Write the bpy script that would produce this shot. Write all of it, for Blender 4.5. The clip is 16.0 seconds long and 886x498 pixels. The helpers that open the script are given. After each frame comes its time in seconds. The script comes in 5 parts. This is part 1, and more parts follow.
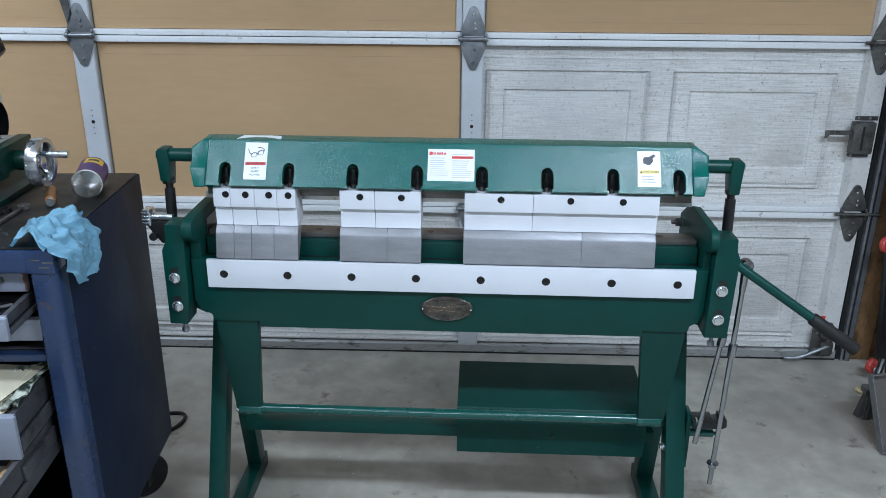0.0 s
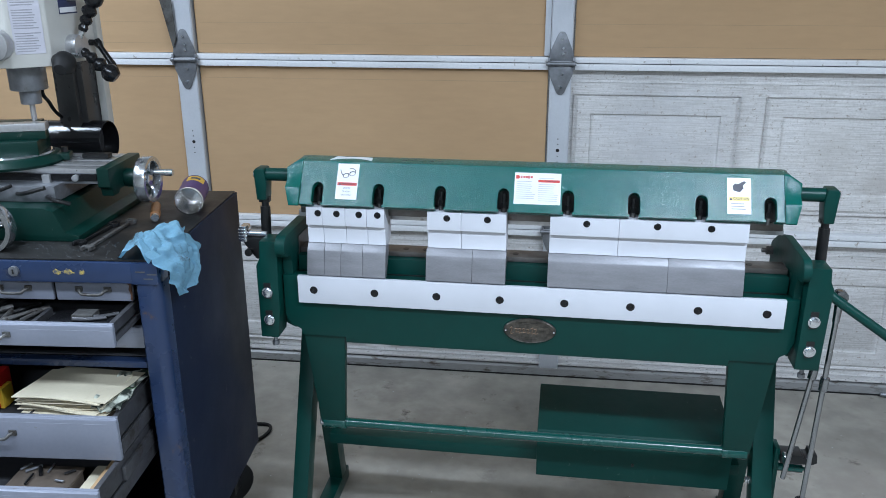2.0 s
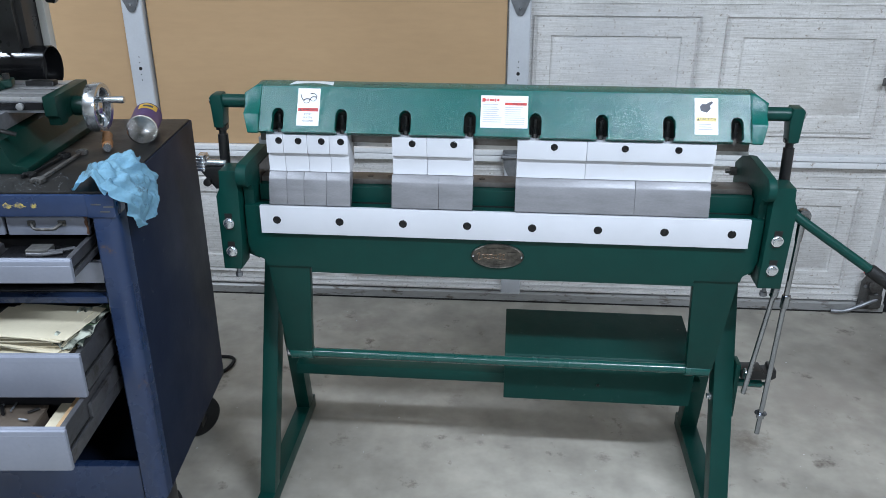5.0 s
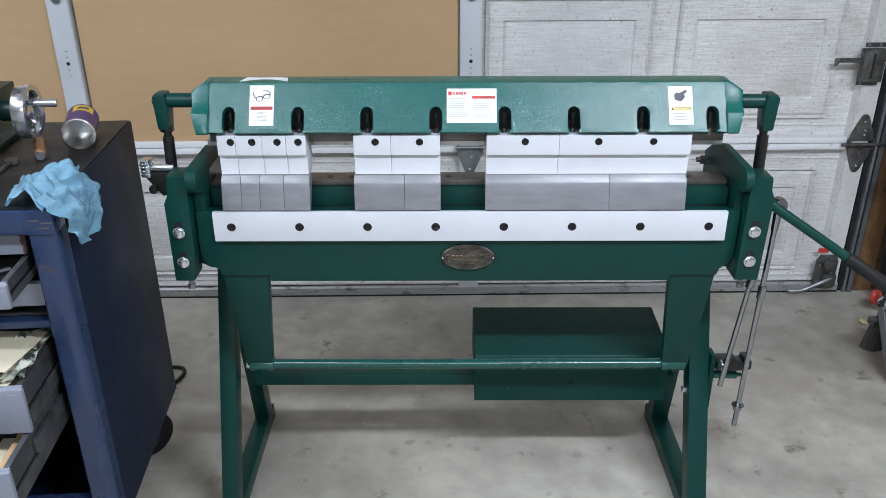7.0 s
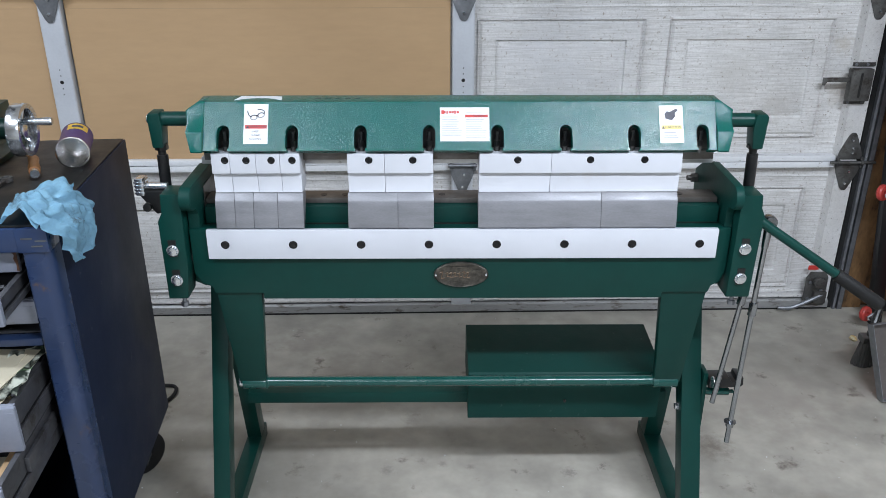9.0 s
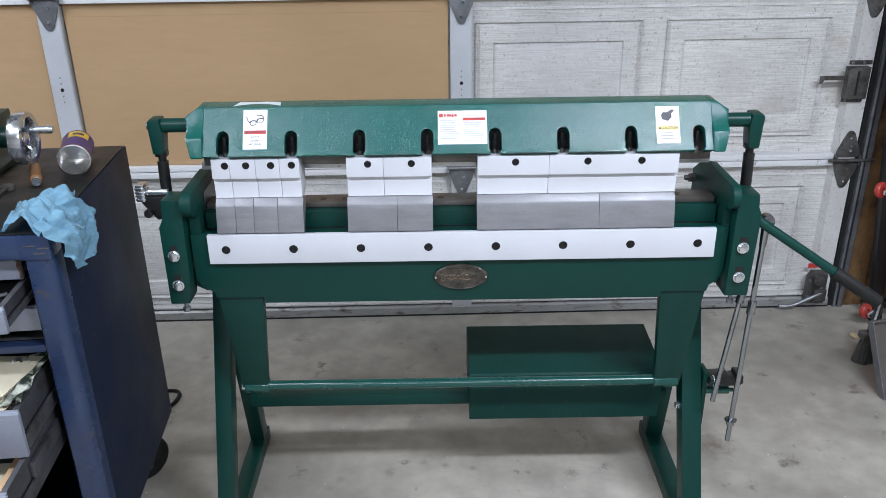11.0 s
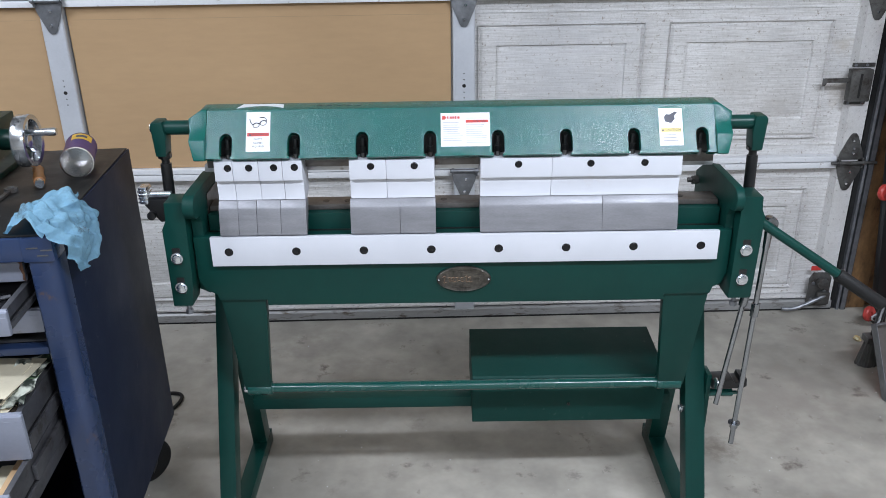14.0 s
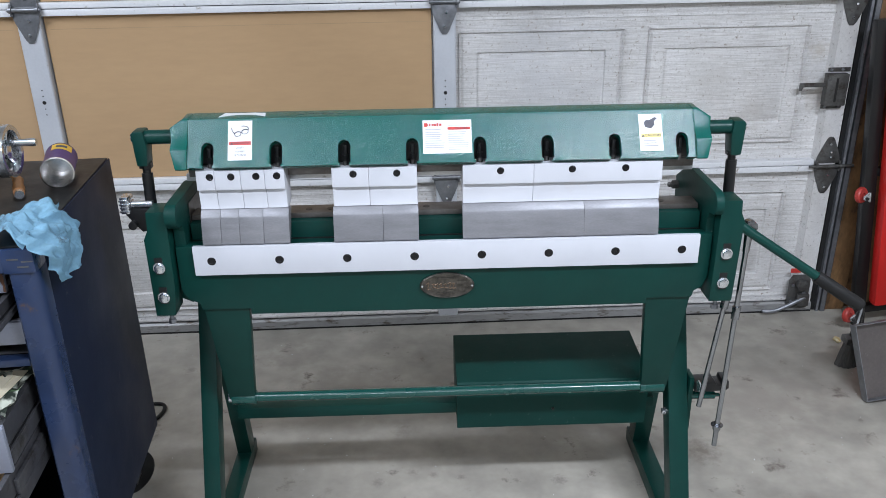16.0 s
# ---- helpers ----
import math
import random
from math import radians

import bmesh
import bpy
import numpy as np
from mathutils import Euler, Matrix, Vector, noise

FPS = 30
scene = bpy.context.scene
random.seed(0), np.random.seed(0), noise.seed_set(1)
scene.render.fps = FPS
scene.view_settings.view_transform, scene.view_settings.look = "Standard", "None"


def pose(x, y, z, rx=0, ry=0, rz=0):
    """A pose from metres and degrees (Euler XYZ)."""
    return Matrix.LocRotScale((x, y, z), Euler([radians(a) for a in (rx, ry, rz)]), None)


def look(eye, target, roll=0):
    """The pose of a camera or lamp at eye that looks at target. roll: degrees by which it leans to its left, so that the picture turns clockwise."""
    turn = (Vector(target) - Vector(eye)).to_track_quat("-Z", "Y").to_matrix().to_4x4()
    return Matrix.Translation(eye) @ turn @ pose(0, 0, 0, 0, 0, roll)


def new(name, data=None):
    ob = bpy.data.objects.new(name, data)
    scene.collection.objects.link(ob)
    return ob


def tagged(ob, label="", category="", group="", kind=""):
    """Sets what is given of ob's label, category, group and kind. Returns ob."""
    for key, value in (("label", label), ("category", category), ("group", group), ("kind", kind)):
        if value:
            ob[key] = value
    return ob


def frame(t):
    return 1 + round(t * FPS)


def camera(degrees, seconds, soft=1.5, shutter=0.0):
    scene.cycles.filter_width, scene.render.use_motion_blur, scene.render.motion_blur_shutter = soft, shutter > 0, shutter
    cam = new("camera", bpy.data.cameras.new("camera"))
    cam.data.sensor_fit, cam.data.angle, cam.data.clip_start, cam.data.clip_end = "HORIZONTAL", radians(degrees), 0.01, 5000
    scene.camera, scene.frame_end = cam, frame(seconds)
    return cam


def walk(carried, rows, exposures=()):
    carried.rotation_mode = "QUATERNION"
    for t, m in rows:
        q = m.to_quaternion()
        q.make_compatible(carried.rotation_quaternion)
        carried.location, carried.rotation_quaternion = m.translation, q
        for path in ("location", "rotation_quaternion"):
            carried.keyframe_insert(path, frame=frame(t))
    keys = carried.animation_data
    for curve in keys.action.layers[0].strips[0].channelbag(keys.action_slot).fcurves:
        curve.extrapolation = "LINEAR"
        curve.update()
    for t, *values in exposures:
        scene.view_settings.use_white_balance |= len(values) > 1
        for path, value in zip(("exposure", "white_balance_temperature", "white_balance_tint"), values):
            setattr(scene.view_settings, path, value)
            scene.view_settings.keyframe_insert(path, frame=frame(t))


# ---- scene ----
cam = camera(56.5, 16.0, soft=0.85)
PATH = [
    (0, (0.012, -1.627, 1.545), (-0.038, 0.243, 0.838), 0.4),
    (0.5, (0.004, -1.655, 1.547), (-0.173, 0.212, 0.854), 0.5),
    (1, (0.009, -1.658, 1.551), (-0.219, 0.211, 0.876), 0.1),
    (1.5, (0.004, -1.655, 1.552), (-0.241, 0.216, 0.889), -0.1),
    (2, (0.004, -1.653, 1.553), (-0.242, 0.219, 0.896), -0.2),
    (2.5, (0.0, -1.652, 1.552), (-0.234, 0.222, 0.894), -0.2),
    (3, (-0.002, -1.652, 1.56), (-0.219, 0.219, 0.887), -0.0),
    (3.5, (-0.006, -1.654, 1.552), (-0.195, 0.217, 0.871), 0.1),
    (4, (-0.012, -1.651, 1.55), (-0.18, 0.208, 0.832), 0.0),
    (4.5, (-0.018, -1.645, 1.543), (-0.166, 0.193, 0.769), 0.0),
    (4.7, (-0.021, -1.642, 1.539), (-0.163, 0.188, 0.745), 0.0),
    (6.8, (-0.108, -1.537, 1.537), (-0.089, 0.270, 0.680), -0.3),
    (7, (-0.102, -1.53, 1.537), (-0.078, 0.278, 0.682), -0.2),
    (7.5, (-0.105, -1.537, 1.538), (-0.072, 0.281, 0.705), -0.0),
    (8, (-0.103, -1.538, 1.54), (-0.066, 0.287, 0.722), 0.2),
    (8.5, (-0.102, -1.537, 1.54), (-0.055, 0.29, 0.728), 0.3),
    (9, (-0.105, -1.538, 1.54), (-0.061, 0.288, 0.724), 0.0),
    (9.2, (-0.106, -1.533, 1.538), (-0.063, 0.291, 0.715), -0.2),
    (11.3, (-0.100, -1.549, 1.545), (-0.058, 0.283, 0.741), -0.8),
    (11.5, (-0.1, -1.549, 1.543), (-0.055, 0.285, 0.746), -0.8),
    (12, (-0.099, -1.548, 1.544), (-0.053, 0.289, 0.753), -0.8),
    (12.5, (-0.097, -1.544, 1.539), (-0.055, 0.287, 0.736), -0.9),
    (13, (-0.097, -1.541, 1.539), (-0.062, 0.286, 0.727), -0.9),
    (13.5, (-0.099, -1.545, 1.541), (-0.068, 0.283, 0.731), -0.8),
    (14, (-0.102, -1.548, 1.542), (-0.067, 0.283, 0.739), -0.8),
    (14.5, (-0.105, -1.547, 1.544), (-0.063, 0.285, 0.743), -0.9),
    (15, (-0.102, -1.546, 1.542), (-0.054, 0.289, 0.748), -1.2),
    (15.5, (-0.103, -1.544, 1.541), (-0.041, 0.292, 0.749), -1.1),
    (16, (-0.103, -1.552, 1.545), (-0.026, 0.284, 0.755), -0.9),
]
walk(cam, [(t, look(eye, target, roll)) for t, eye, target, roll in PATH],
     [(0.0, -0.20, 6020, 9), (1.5, -0.18, 6020, 11), (3.0, -0.10, 6080, 11), (4.0, -0.08, 6150, 11), (6.8, -0.03, 6550, 14), (9.2, -0.03, 6550, 14), (11.3, -0.03, 6550, 16), (16.0, -0.03, 6550, 16)])

# ---- light: a closed garage lit by unseen ceiling tubes, the last two added as fill ----
world = bpy.data.worlds.new("garage_air")
world.use_nodes = True
world.node_tree.nodes["Background"].inputs[0].default_value = (0.6, 0.7, 0.9, 1)
world.node_tree.nodes["Background"].inputs[1].default_value = 0.03
scene.world = world

# first two sit where the beam's highlights point; the other two are added fill
LAMPS = [(-1.3, -1.3, 2.62, 41, 0), (1.1, -1.3, 2.62, 92, 0), (-1.95, -0.2, 2.62, 55, 90), (-0.3, -3.2, 2.62, 50, 0)]
for lx, ly, lz, watts, turn in LAMPS:
    ld = bpy.data.lights.new("tube_light", "AREA")
    ld.shape, ld.size, ld.size_y = "RECTANGLE", 1.2, 0.16
    ld.energy, ld.color = watts, (0.77, 0.885, 1.0)
    new("tube_light", ld).matrix_world = pose(lx, ly, lz - 0.075, 0, 0, turn)


# ---- materials ----
def rgb(c):
    return (c[0], c[1], c[2], 1.0)


def mat(name, base, rough=0.5, metal=0.0, dark=None, scale=6.0, detail=6.0, mix=0.5, fine=0.0, fine_scale=120.0,
        bump=0.0, bump_scale=200.0, coat=0.0, spots=None, spot_scale=14.0, spot_amount=0.25, stretch=(1, 1, 1),
        vary=0.0, rough_vary=0.12, emit=0.0, bump_dist=0.002, spec=0.5, grain=0.0, grain_scale=(1, 1, 1), patches=()):
    """A surface with blotches (base to dark), fine grain, sparse spots, relief and uneven gloss."""
    m = bpy.data.materials.new(name)
    m.use_nodes = True
    nt = m.node_tree
    n, l = nt.nodes, nt.links
    b = n["Principled BSDF"]
    tc = n.new("ShaderNodeTexCoord")
    mp = n.new("ShaderNodeMapping")
    mp.inputs["Scale"].default_value = stretch
    l.new(tc.outputs["Object"], mp.inputs["Vector"])

    def noise_tex(s, d, r=0.55):
        t = n.new("ShaderNodeTexNoise")
        t.inputs["Scale"].default_value, t.inputs["Detail"].default_value, t.inputs["Roughness"].default_value = s, d, r
        l.new(mp.outputs["Vector"], t.inputs["Vector"])
        return t.outputs["Fac"]

    def ramp(fac, a, c, ca=(0, 0, 0), cc=(1, 1, 1)):
        r = n.new("ShaderNodeValToRGB")
        r.color_ramp.elements[0].position, r.color_ramp.elements[1].position = a, c
        r.color_ramp.elements[0].color, r.color_ramp.elements[1].color = rgb(ca), rgb(cc)
        l.new(fac, r.inputs["Fac"])
        return r.outputs["Color"]

    def blend(fac, a, c, kind="MIX"):
        x = n.new("ShaderNodeMix")
        x.data_type, x.blend_type = "RGBA", kind
        if hasattr(fac, "links"):
            l.new(fac, x.inputs[0])
        else:
            x.inputs[0].default_value = fac
        for s, v in ((x.inputs[6], a), (x.inputs[7], c)):
            if hasattr(v, "links"):
                l.new(v, s)
            else:
                s.default_value = rgb(v)
        return x.outputs[2]

    dark = dark or tuple(0.7 * c for c in base)
    big = noise_tex(scale, detail)
    colour = blend(ramp(big, 0.5 - 0.28 * (1.2 - mix), 0.5 + 0.28 * (1.2 - mix)), base, dark)
    if fine:
        colour = blend(fine, colour, ramp(noise_tex(fine_scale, 3), 0.3, 0.7, (0.35, 0.35, 0.35), (1, 1, 1)), "MULTIPLY")
    if grain:
        gm = n.new("ShaderNodeMapping")
        gm.inputs["Scale"].default_value = grain_scale
        l.new(tc.outputs["Object"], gm.inputs["Vector"])
        gt = n.new("ShaderNodeTexNoise")
        gt.inputs["Scale"].default_value, gt.inputs["Detail"].default_value = 1.0, 4.0
        l.new(gm.outputs["Vector"], gt.inputs["Vector"])
        colour = blend(grain, colour, ramp(gt.outputs["Fac"], 0.36, 0.58, (0.45, 0.42, 0.38), (1, 1, 1)), "MULTIPLY")
    for px, py, pr, pc, *pz in patches:
        vd = n.new("ShaderNodeVectorMath")
        vd.operation = "DISTANCE"
        l.new(tc.outputs["Object"], vd.inputs[0])
        vd.inputs[1].default_value = (px, py, pz[0] if pz else 0)
        ad = n.new("ShaderNodeMath")
        ad.operation = "MULTIPLY_ADD"
        l.new(noise_tex(2.2 / pr, 8, 0.7), ad.inputs[0])
        ad.inputs[1].default_value = pr * 3.0
        l.new(vd.outputs["Value"], ad.inputs[2])
        colour = blend(ramp(ad.outputs["Value"], pr * 1.5, pr * 2.6, (0.6, 0.6, 0.6), (0, 0, 0)), colour, pc)
    if spots:
        colour = blend(ramp(noise_tex(spot_scale, 9, 0.7), 0.66 - spot_amount * 0.5, 0.74 - spot_amount * 0.35), colour, spots)
    if vary:
        oi = n.new("ShaderNodeObjectInfo")
        colour = blend(vary, colour, ramp(oi.outputs["Random"], 0, 1, (0.3, 0.3, 0.3), (1, 1, 1)), "MULTIPLY")
    l.new(colour, b.inputs["Base Color"])
    rr = n.new("ShaderNodeMapRange")
    rr.inputs["To Min"].default_value, rr.inputs["To Max"].default_value = max(0.03, rough - rough_vary), min(1, rough + rough_vary)
    l.new(noise_tex(scale * 3.1, 4), rr.inputs["Value"])
    l.new(rr.outputs["Result"], b.inputs["Roughness"])
    b.inputs["Metallic"].default_value = metal
    b.inputs["Specular IOR Level"].default_value = spec
    b.inputs["Coat Weight"].default_value = coat
    b.inputs["Coat Roughness"].default_value = 0.12
    if bump:
        bn = n.new("ShaderNodeBump")
        if grain:
            b2 = n.new("ShaderNodeBump")
            b2.inputs["Strength"].default_value, b2.inputs["Distance"].default_value = 0.5, 0.002
            l.new(gt.outputs["Fac"], b2.inputs["Height"])
            l.new(b2.outputs["Normal"], bn.inputs["Normal"])
        bn.inputs["Strength"].default_value, bn.inputs["Distance"].default_value = bump, bump_dist
        l.new(noise_tex(bump_scale, 2.5, 0.5), bn.inputs["Height"])
        l.new(bn.outputs["Normal"], b.inputs["Normal"])
        if coat:
            l.new(bn.outputs["Normal"], b.inputs["Coat Normal"])
    if emit:
        b.inputs["Emission Color"].default_value = rgb(base)
        b.inputs["Emission Strength"].default_value = emit
    return m


GREEN = (0.0018, 0.040, 0.032)
M = {}
M["hammer"] = mat("hammered_green_paint", (0.0012, 0.098, 0.080), 0.21, 0, (0.001, 0.082, 0.067), 5, bump=0.30, bump_scale=520, coat=0.30, spec=0.34, rough_vary=0.05, bump_dist=0.0022)
M["green"] = mat("smooth_green_paint", GREEN, 0.36, 0, (0.003, 0.034, 0.028), 4, bump=0.10, bump_scale=70, coat=0.0, spec=0.24, fine=0.12, fine_scale=30)
M["green_gloss"] = mat("glossy_green_paint", (0.003, 0.060, 0.050), 0.26, 0, (0.002, 0.050, 0.042), 5, spec=0.5, bump=0.06, bump_scale=60, coat=0.25)
M["green_dull"] = mat("dull_green_paint", (0.004, 0.042, 0.035), 0.5, 0, (0.003, 0.033, 0.027), 5, spec=0.14, bump=0.12, bump_scale=90, spots=(0.05, 0.09, 0.08), spot_scale=60, spot_amount=0.05)
M["white_steel"] = mat("ground_pale_steel", (0.60, 0.61, 0.655), 0.42, 0.0, (0.56, 0.57, 0.61), 9, spots=(0.55, 0.54, 0.56), spot_scale=9, spot_amount=0.04, bump=0.06, bump_scale=300, vary=0.06)
M["grey_steel"] = mat("bare_ground_steel", (0.28, 0.28, 0.30), 0.45, 0.35, (0.22, 0.22, 0.235), 12, stretch=(1, 1, 5), fine=0.2, fine_scale=160, spots=(0.2, 0.2, 0.21), spot_scale=30, spot_amount=0.06, vary=0.12)
M["bed_steel"] = mat("stained_bed_steel", (0.18, 0.17, 0.165), 0.38, 0.55, (0.10, 0.09, 0.08), 14, fine=0.3, fine_scale=90, spots=(0.09, 0.065, 0.05), spot_scale=22, spot_amount=0.18)
M["chrome"] = mat("bright_zinc", (0.74, 0.77, 0.81), 0.19, 0.95, (0.62, 0.65, 0.69), 20, rough_vary=0.08, fine=0.1)
M["rod_zinc"] = mat("plated_rod_steel", (0.40, 0.42, 0.45), 0.24, 1.0, (0.30, 0.31, 0.33), 40, stretch=(1, 1, 0.2), fine=0.25, fine_scale=90, rough_vary=0.08)
M["zinc"] = mat("galvanised_zinc", (0.30, 0.31, 0.33), 0.45, 0.7, (0.21, 0.22, 0.24), 24, fine=0.3, fine_scale=70, spots=(0.14, 0.14, 0.14), spot_scale=18, spot_amount=0.12)
M["dirty_zinc"] = mat("grimy_zinc", (0.16, 0.16, 0.155), 0.55, 0.55, (0.09, 0.085, 0.08), 20, fine=0.4, fine_scale=90, spots=(0.05, 0.04, 0.035), spot_scale=26, spot_amount=0.3)
M["black"] = mat("black_oxide_and_gap_shade", (0.007, 0.007, 0.008), 0.34, 0.0, (0.012, 0.012, 0.012), 14, fine=0.2, spec=0.45)
M["rubber"] = mat("black_rubber", (0.012, 0.012, 0.013), 0.6, 0, (0.008, 0.008, 0.008), 8, spec=0.3, bump=0.15, bump_scale=60, spots=(0.07, 0.065, 0.06), spot_scale=30, spot_amount=0.1)
M["plastic_black"] = mat("glossy_black_plastic", (0.006, 0.006, 0.007), 0.20, 0, (0.009, 0.009, 0.010), 8, rough_vary=0.06, spec=0.35)
M["grip"] = mat("ribbed_grip_rubber", (0.013, 0.0125, 0.0125), 0.6, 0, (0.008, 0.008, 0.008), 12, spec=0.25, bump=0.4, bump_scale=160)
M["cardboard"] = mat("corrugated_cardboard", (0.52, 0.345, 0.192), 0.8, 0, (0.46, 0.30, 0.165), 1.3, stretch=(0.5, 1, 2.2), fine=0.08, fine_scale=26, spec=0.3, bump=0.12, bump_scale=22, bump_dist=0.004, mix=0.3, vary=0.08)
M["cardboard_edge"] = mat("cardboard_crease", (0.45, 0.31, 0.175), 0.85, 0, None, 4)
M["door_white"] = mat("grimy_white_door_skin", (0.80, 0.785, 0.775), 0.5, 0, (0.60, 0.59, 0.585), 1.9, detail=9, mix=0.7, spots=(0.30, 0.26, 0.22), spot_scale=85, spot_amount=0.17, fine=0.22, fine_scale=150, grain=0.36, grain_scale=(11, 4, 230), bump=0.25, bump_scale=160, bump_dist=0.002,
                       patches=((1.42, 0.03, 0.045, (0.28, 0.24, 0.20), 1.18), (1.425, 0.03, 0.03, (0.26, 0.22, 0.18), 1.03), (1.42, 0.03, 0.035, (0.28, 0.24, 0.20), 0.90), (1.43, 0.03, 0.03, (0.30, 0.26, 0.21), 0.66), (1.38, 0.03, 0.06, (0.42, 0.36, 0.30), 0.86), (1.36, 0.03, 0.04, (0.46, 0.40, 0.33), 1.02), (0.98, 0.03, 0.12, (0.52, 0.50, 0.475), 0.93), (1.15, 0.03, 0.08, (0.50, 0.47, 0.44), 0.80), (0.40, 0.03, 0.30, (0.52, 0.52, 0.535), 0.92)))
M["door_rail"] = mat("white_door_rail", (0.80, 0.81, 0.83), 0.4, 0, (0.72, 0.73, 0.75), 3, spots=(0.28, 0.24, 0.20), spot_scale=34, spot_amount=0.11, fine=0.10)
M["stile"] = mat("pale_steel_stile", (0.60, 0.62, 0.66), 0.42, 0.1, (0.52, 0.54, 0.58), 6, spots=(0.40, 0.40, 0.41), spot_scale=20, spot_amount=0.05, fine=0.08)
M["grime_stile"] = mat("dirty_end_stile", (0.76, 0.75, 0.745), 0.5, 0.0, (0.60, 0.58, 0.56), 5, spots=(0.14, 0.12, 0.10), spot_scale=80, spot_amount=0.17, fine=0.25, fine_scale=160)
M["alu"] = mat("bottom_rail_alloy", (0.42, 0.42, 0.42), 0.45, 0.35, (0.33, 0.33, 0.33), 6, stretch=(0.5, 1, 2), fine=0.2, fine_scale=60, spots=(0.12, 0.10, 0.08), spot_scale=26, spot_amount=0.24)
M["concrete"] = mat("stained_concrete", (0.46, 0.430, 0.374), 0.60, 0, (0.30, 0.280, 0.243), 1.7, detail=12, mix=0.85, fine=0.40, fine_scale=11, spots=(0.15, 0.13, 0.11), spot_scale=9, spot_amount=0.13, patches=((0.742, 0.445, 0.065, (0.10, 0.072, 0.052)), (0.70, 0.545, 0.030, (0.17, 0.13, 0.10)), (0.30, 0.34, 0.024, (0.14, 0.125, 0.11)), (-0.22, 0.36, 0.022, (0.16, 0.145, 0.125)), (-0.70, 0.25, 0.03, (0.15, 0.13, 0.11)), (-0.90, 1.02, 0.022, (0.17, 0.15, 0.13)), (0.10, 0.95, 0.16, (0.30, 0.27, 0.235)), (-0.35, 0.80, 0.20, (0.31, 0.28, 0.245)), (1.0, 0.7, 0.2, (0.33, 0.295, 0.26)), (-0.385, 0.30, 0.020, (0.20, 0.18, 0.16)), (-0.36, 0.335, 0.016, (0.21, 0.19, 0.165)), (-0.12, 0.40, 0.018, (0.20, 0.18, 0.155)), (-0.06, 0.385, 0.014, (0.17, 0.15, 0.13)), (0.02, 0.37, 0.014, (0.15, 0.13, 0.115)), (-0.15, 0.60, 0.035, (0.22, 0.20, 0.175)), (0.98, 0.22, 0.03, (0.24, 0.21, 0.185)), (1.25, 1.08, 0.07, (0.26, 0.23, 0.20)), (-0.55, 1.10, 0.10, (0.28, 0.25, 0.22))), bump=0.08, bump_scale=90, rough_vary=0.2)
M["wall"] = mat("painted_wall", (0.66, 0.65, 0.62), 0.8, 0, (0.60, 0.59, 0.56), 2, bump=0.2, bump_scale=90)
M["wood"] = mat("worn_plywood", (0.30, 0.165, 0.07), 0.65, 0, (0.13, 0.065, 0.025), 14, stretch=(1.6, 1.6, 0.7), fine=0.4, fine_scale=70, spots=(0.045, 0.025, 0.012), spot_scale=14, spot_amount=0.26, bump=0.3, bump_scale=40)
M["handle_wood"] = mat("varnished_handle", (0.34, 0.15, 0.05), 0.4, 0, (0.24, 0.10, 0.035), 30, stretch=(1, 0.3, 1))
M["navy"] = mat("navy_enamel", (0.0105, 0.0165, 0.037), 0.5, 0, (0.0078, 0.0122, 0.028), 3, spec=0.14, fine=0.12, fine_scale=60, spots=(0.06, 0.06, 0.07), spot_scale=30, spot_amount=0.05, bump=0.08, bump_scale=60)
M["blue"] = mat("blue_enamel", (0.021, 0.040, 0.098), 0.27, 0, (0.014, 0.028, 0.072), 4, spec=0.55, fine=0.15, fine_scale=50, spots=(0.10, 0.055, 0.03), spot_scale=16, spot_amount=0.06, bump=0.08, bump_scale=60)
M["drawer"] = mat("grey_drawer_enamel", (0.235, 0.25, 0.305), 0.4, 0.1, (0.20, 0.215, 0.26), 5, fine=0.1, spots=(0.18, 0.17, 0.17), spot_scale=26, spot_amount=0.05)
M["can_in"] = mat("bare_tinplate", (0.72, 0.71, 0.70), 0.22, 1.0, (0.62, 0.62, 0.62), 5, rough_vary=0.05)
# slide steel; the same dark tone also puts shade on the drawer sides
M["slide"] = mat("oily_steel_and_side_shade", (0.12, 0.12, 0.13), 0.42, 0.55, (0.07, 0.07, 0.075), 16, fine=0.3, fine_scale=90, spots=(0.04, 0.035, 0.03), spot_scale=22, spot_amount=0.2)
M["label_pale_yellow"] = mat("pale_yellow_print", (0.80, 0.64, 0.20), 0.45, 0, None, 30)
M["drawer_in"] = mat("dark_drawer_liner", (0.05, 0.05, 0.055), 0.65, 0, (0.03, 0.03, 0.033), 10, fine=0.3)
M["mat_top"] = mat("oily_black_benchtop", (0.012, 0.012, 0.012), 0.40, 0, (0.018, 0.017, 0.016), 6, fine=0.3, fine_scale=60, spec=0.3, spots=(0.05, 0.045, 0.04), spot_scale=24, spot_amount=0.08, rough_vary=0.2)
M["paper"] = mat("aged_cream_paper", (0.68, 0.62, 0.47), 0.8, 0, (0.58, 0.51, 0.37), 5, fine=0.08, spots=(0.34, 0.28, 0.18), spot_scale=8, spot_amount=0.08)
M["towel"] = mat("blue_shop_towel", (0.30, 0.55, 0.70), 0.85, 0, (0.25, 0.48, 0.63), 14, fine=0.18, fine_scale=160, spots=(0.06, 0.08, 0.09), spot_scale=12, spot_amount=0.22, bump=0.5, bump_scale=260)
M["rust"] = mat("rusty_chipped_edge", (0.14, 0.06, 0.028), 0.7, 0.1, (0.07, 0.03, 0.016), 60, fine=0.4, fine_scale=200)
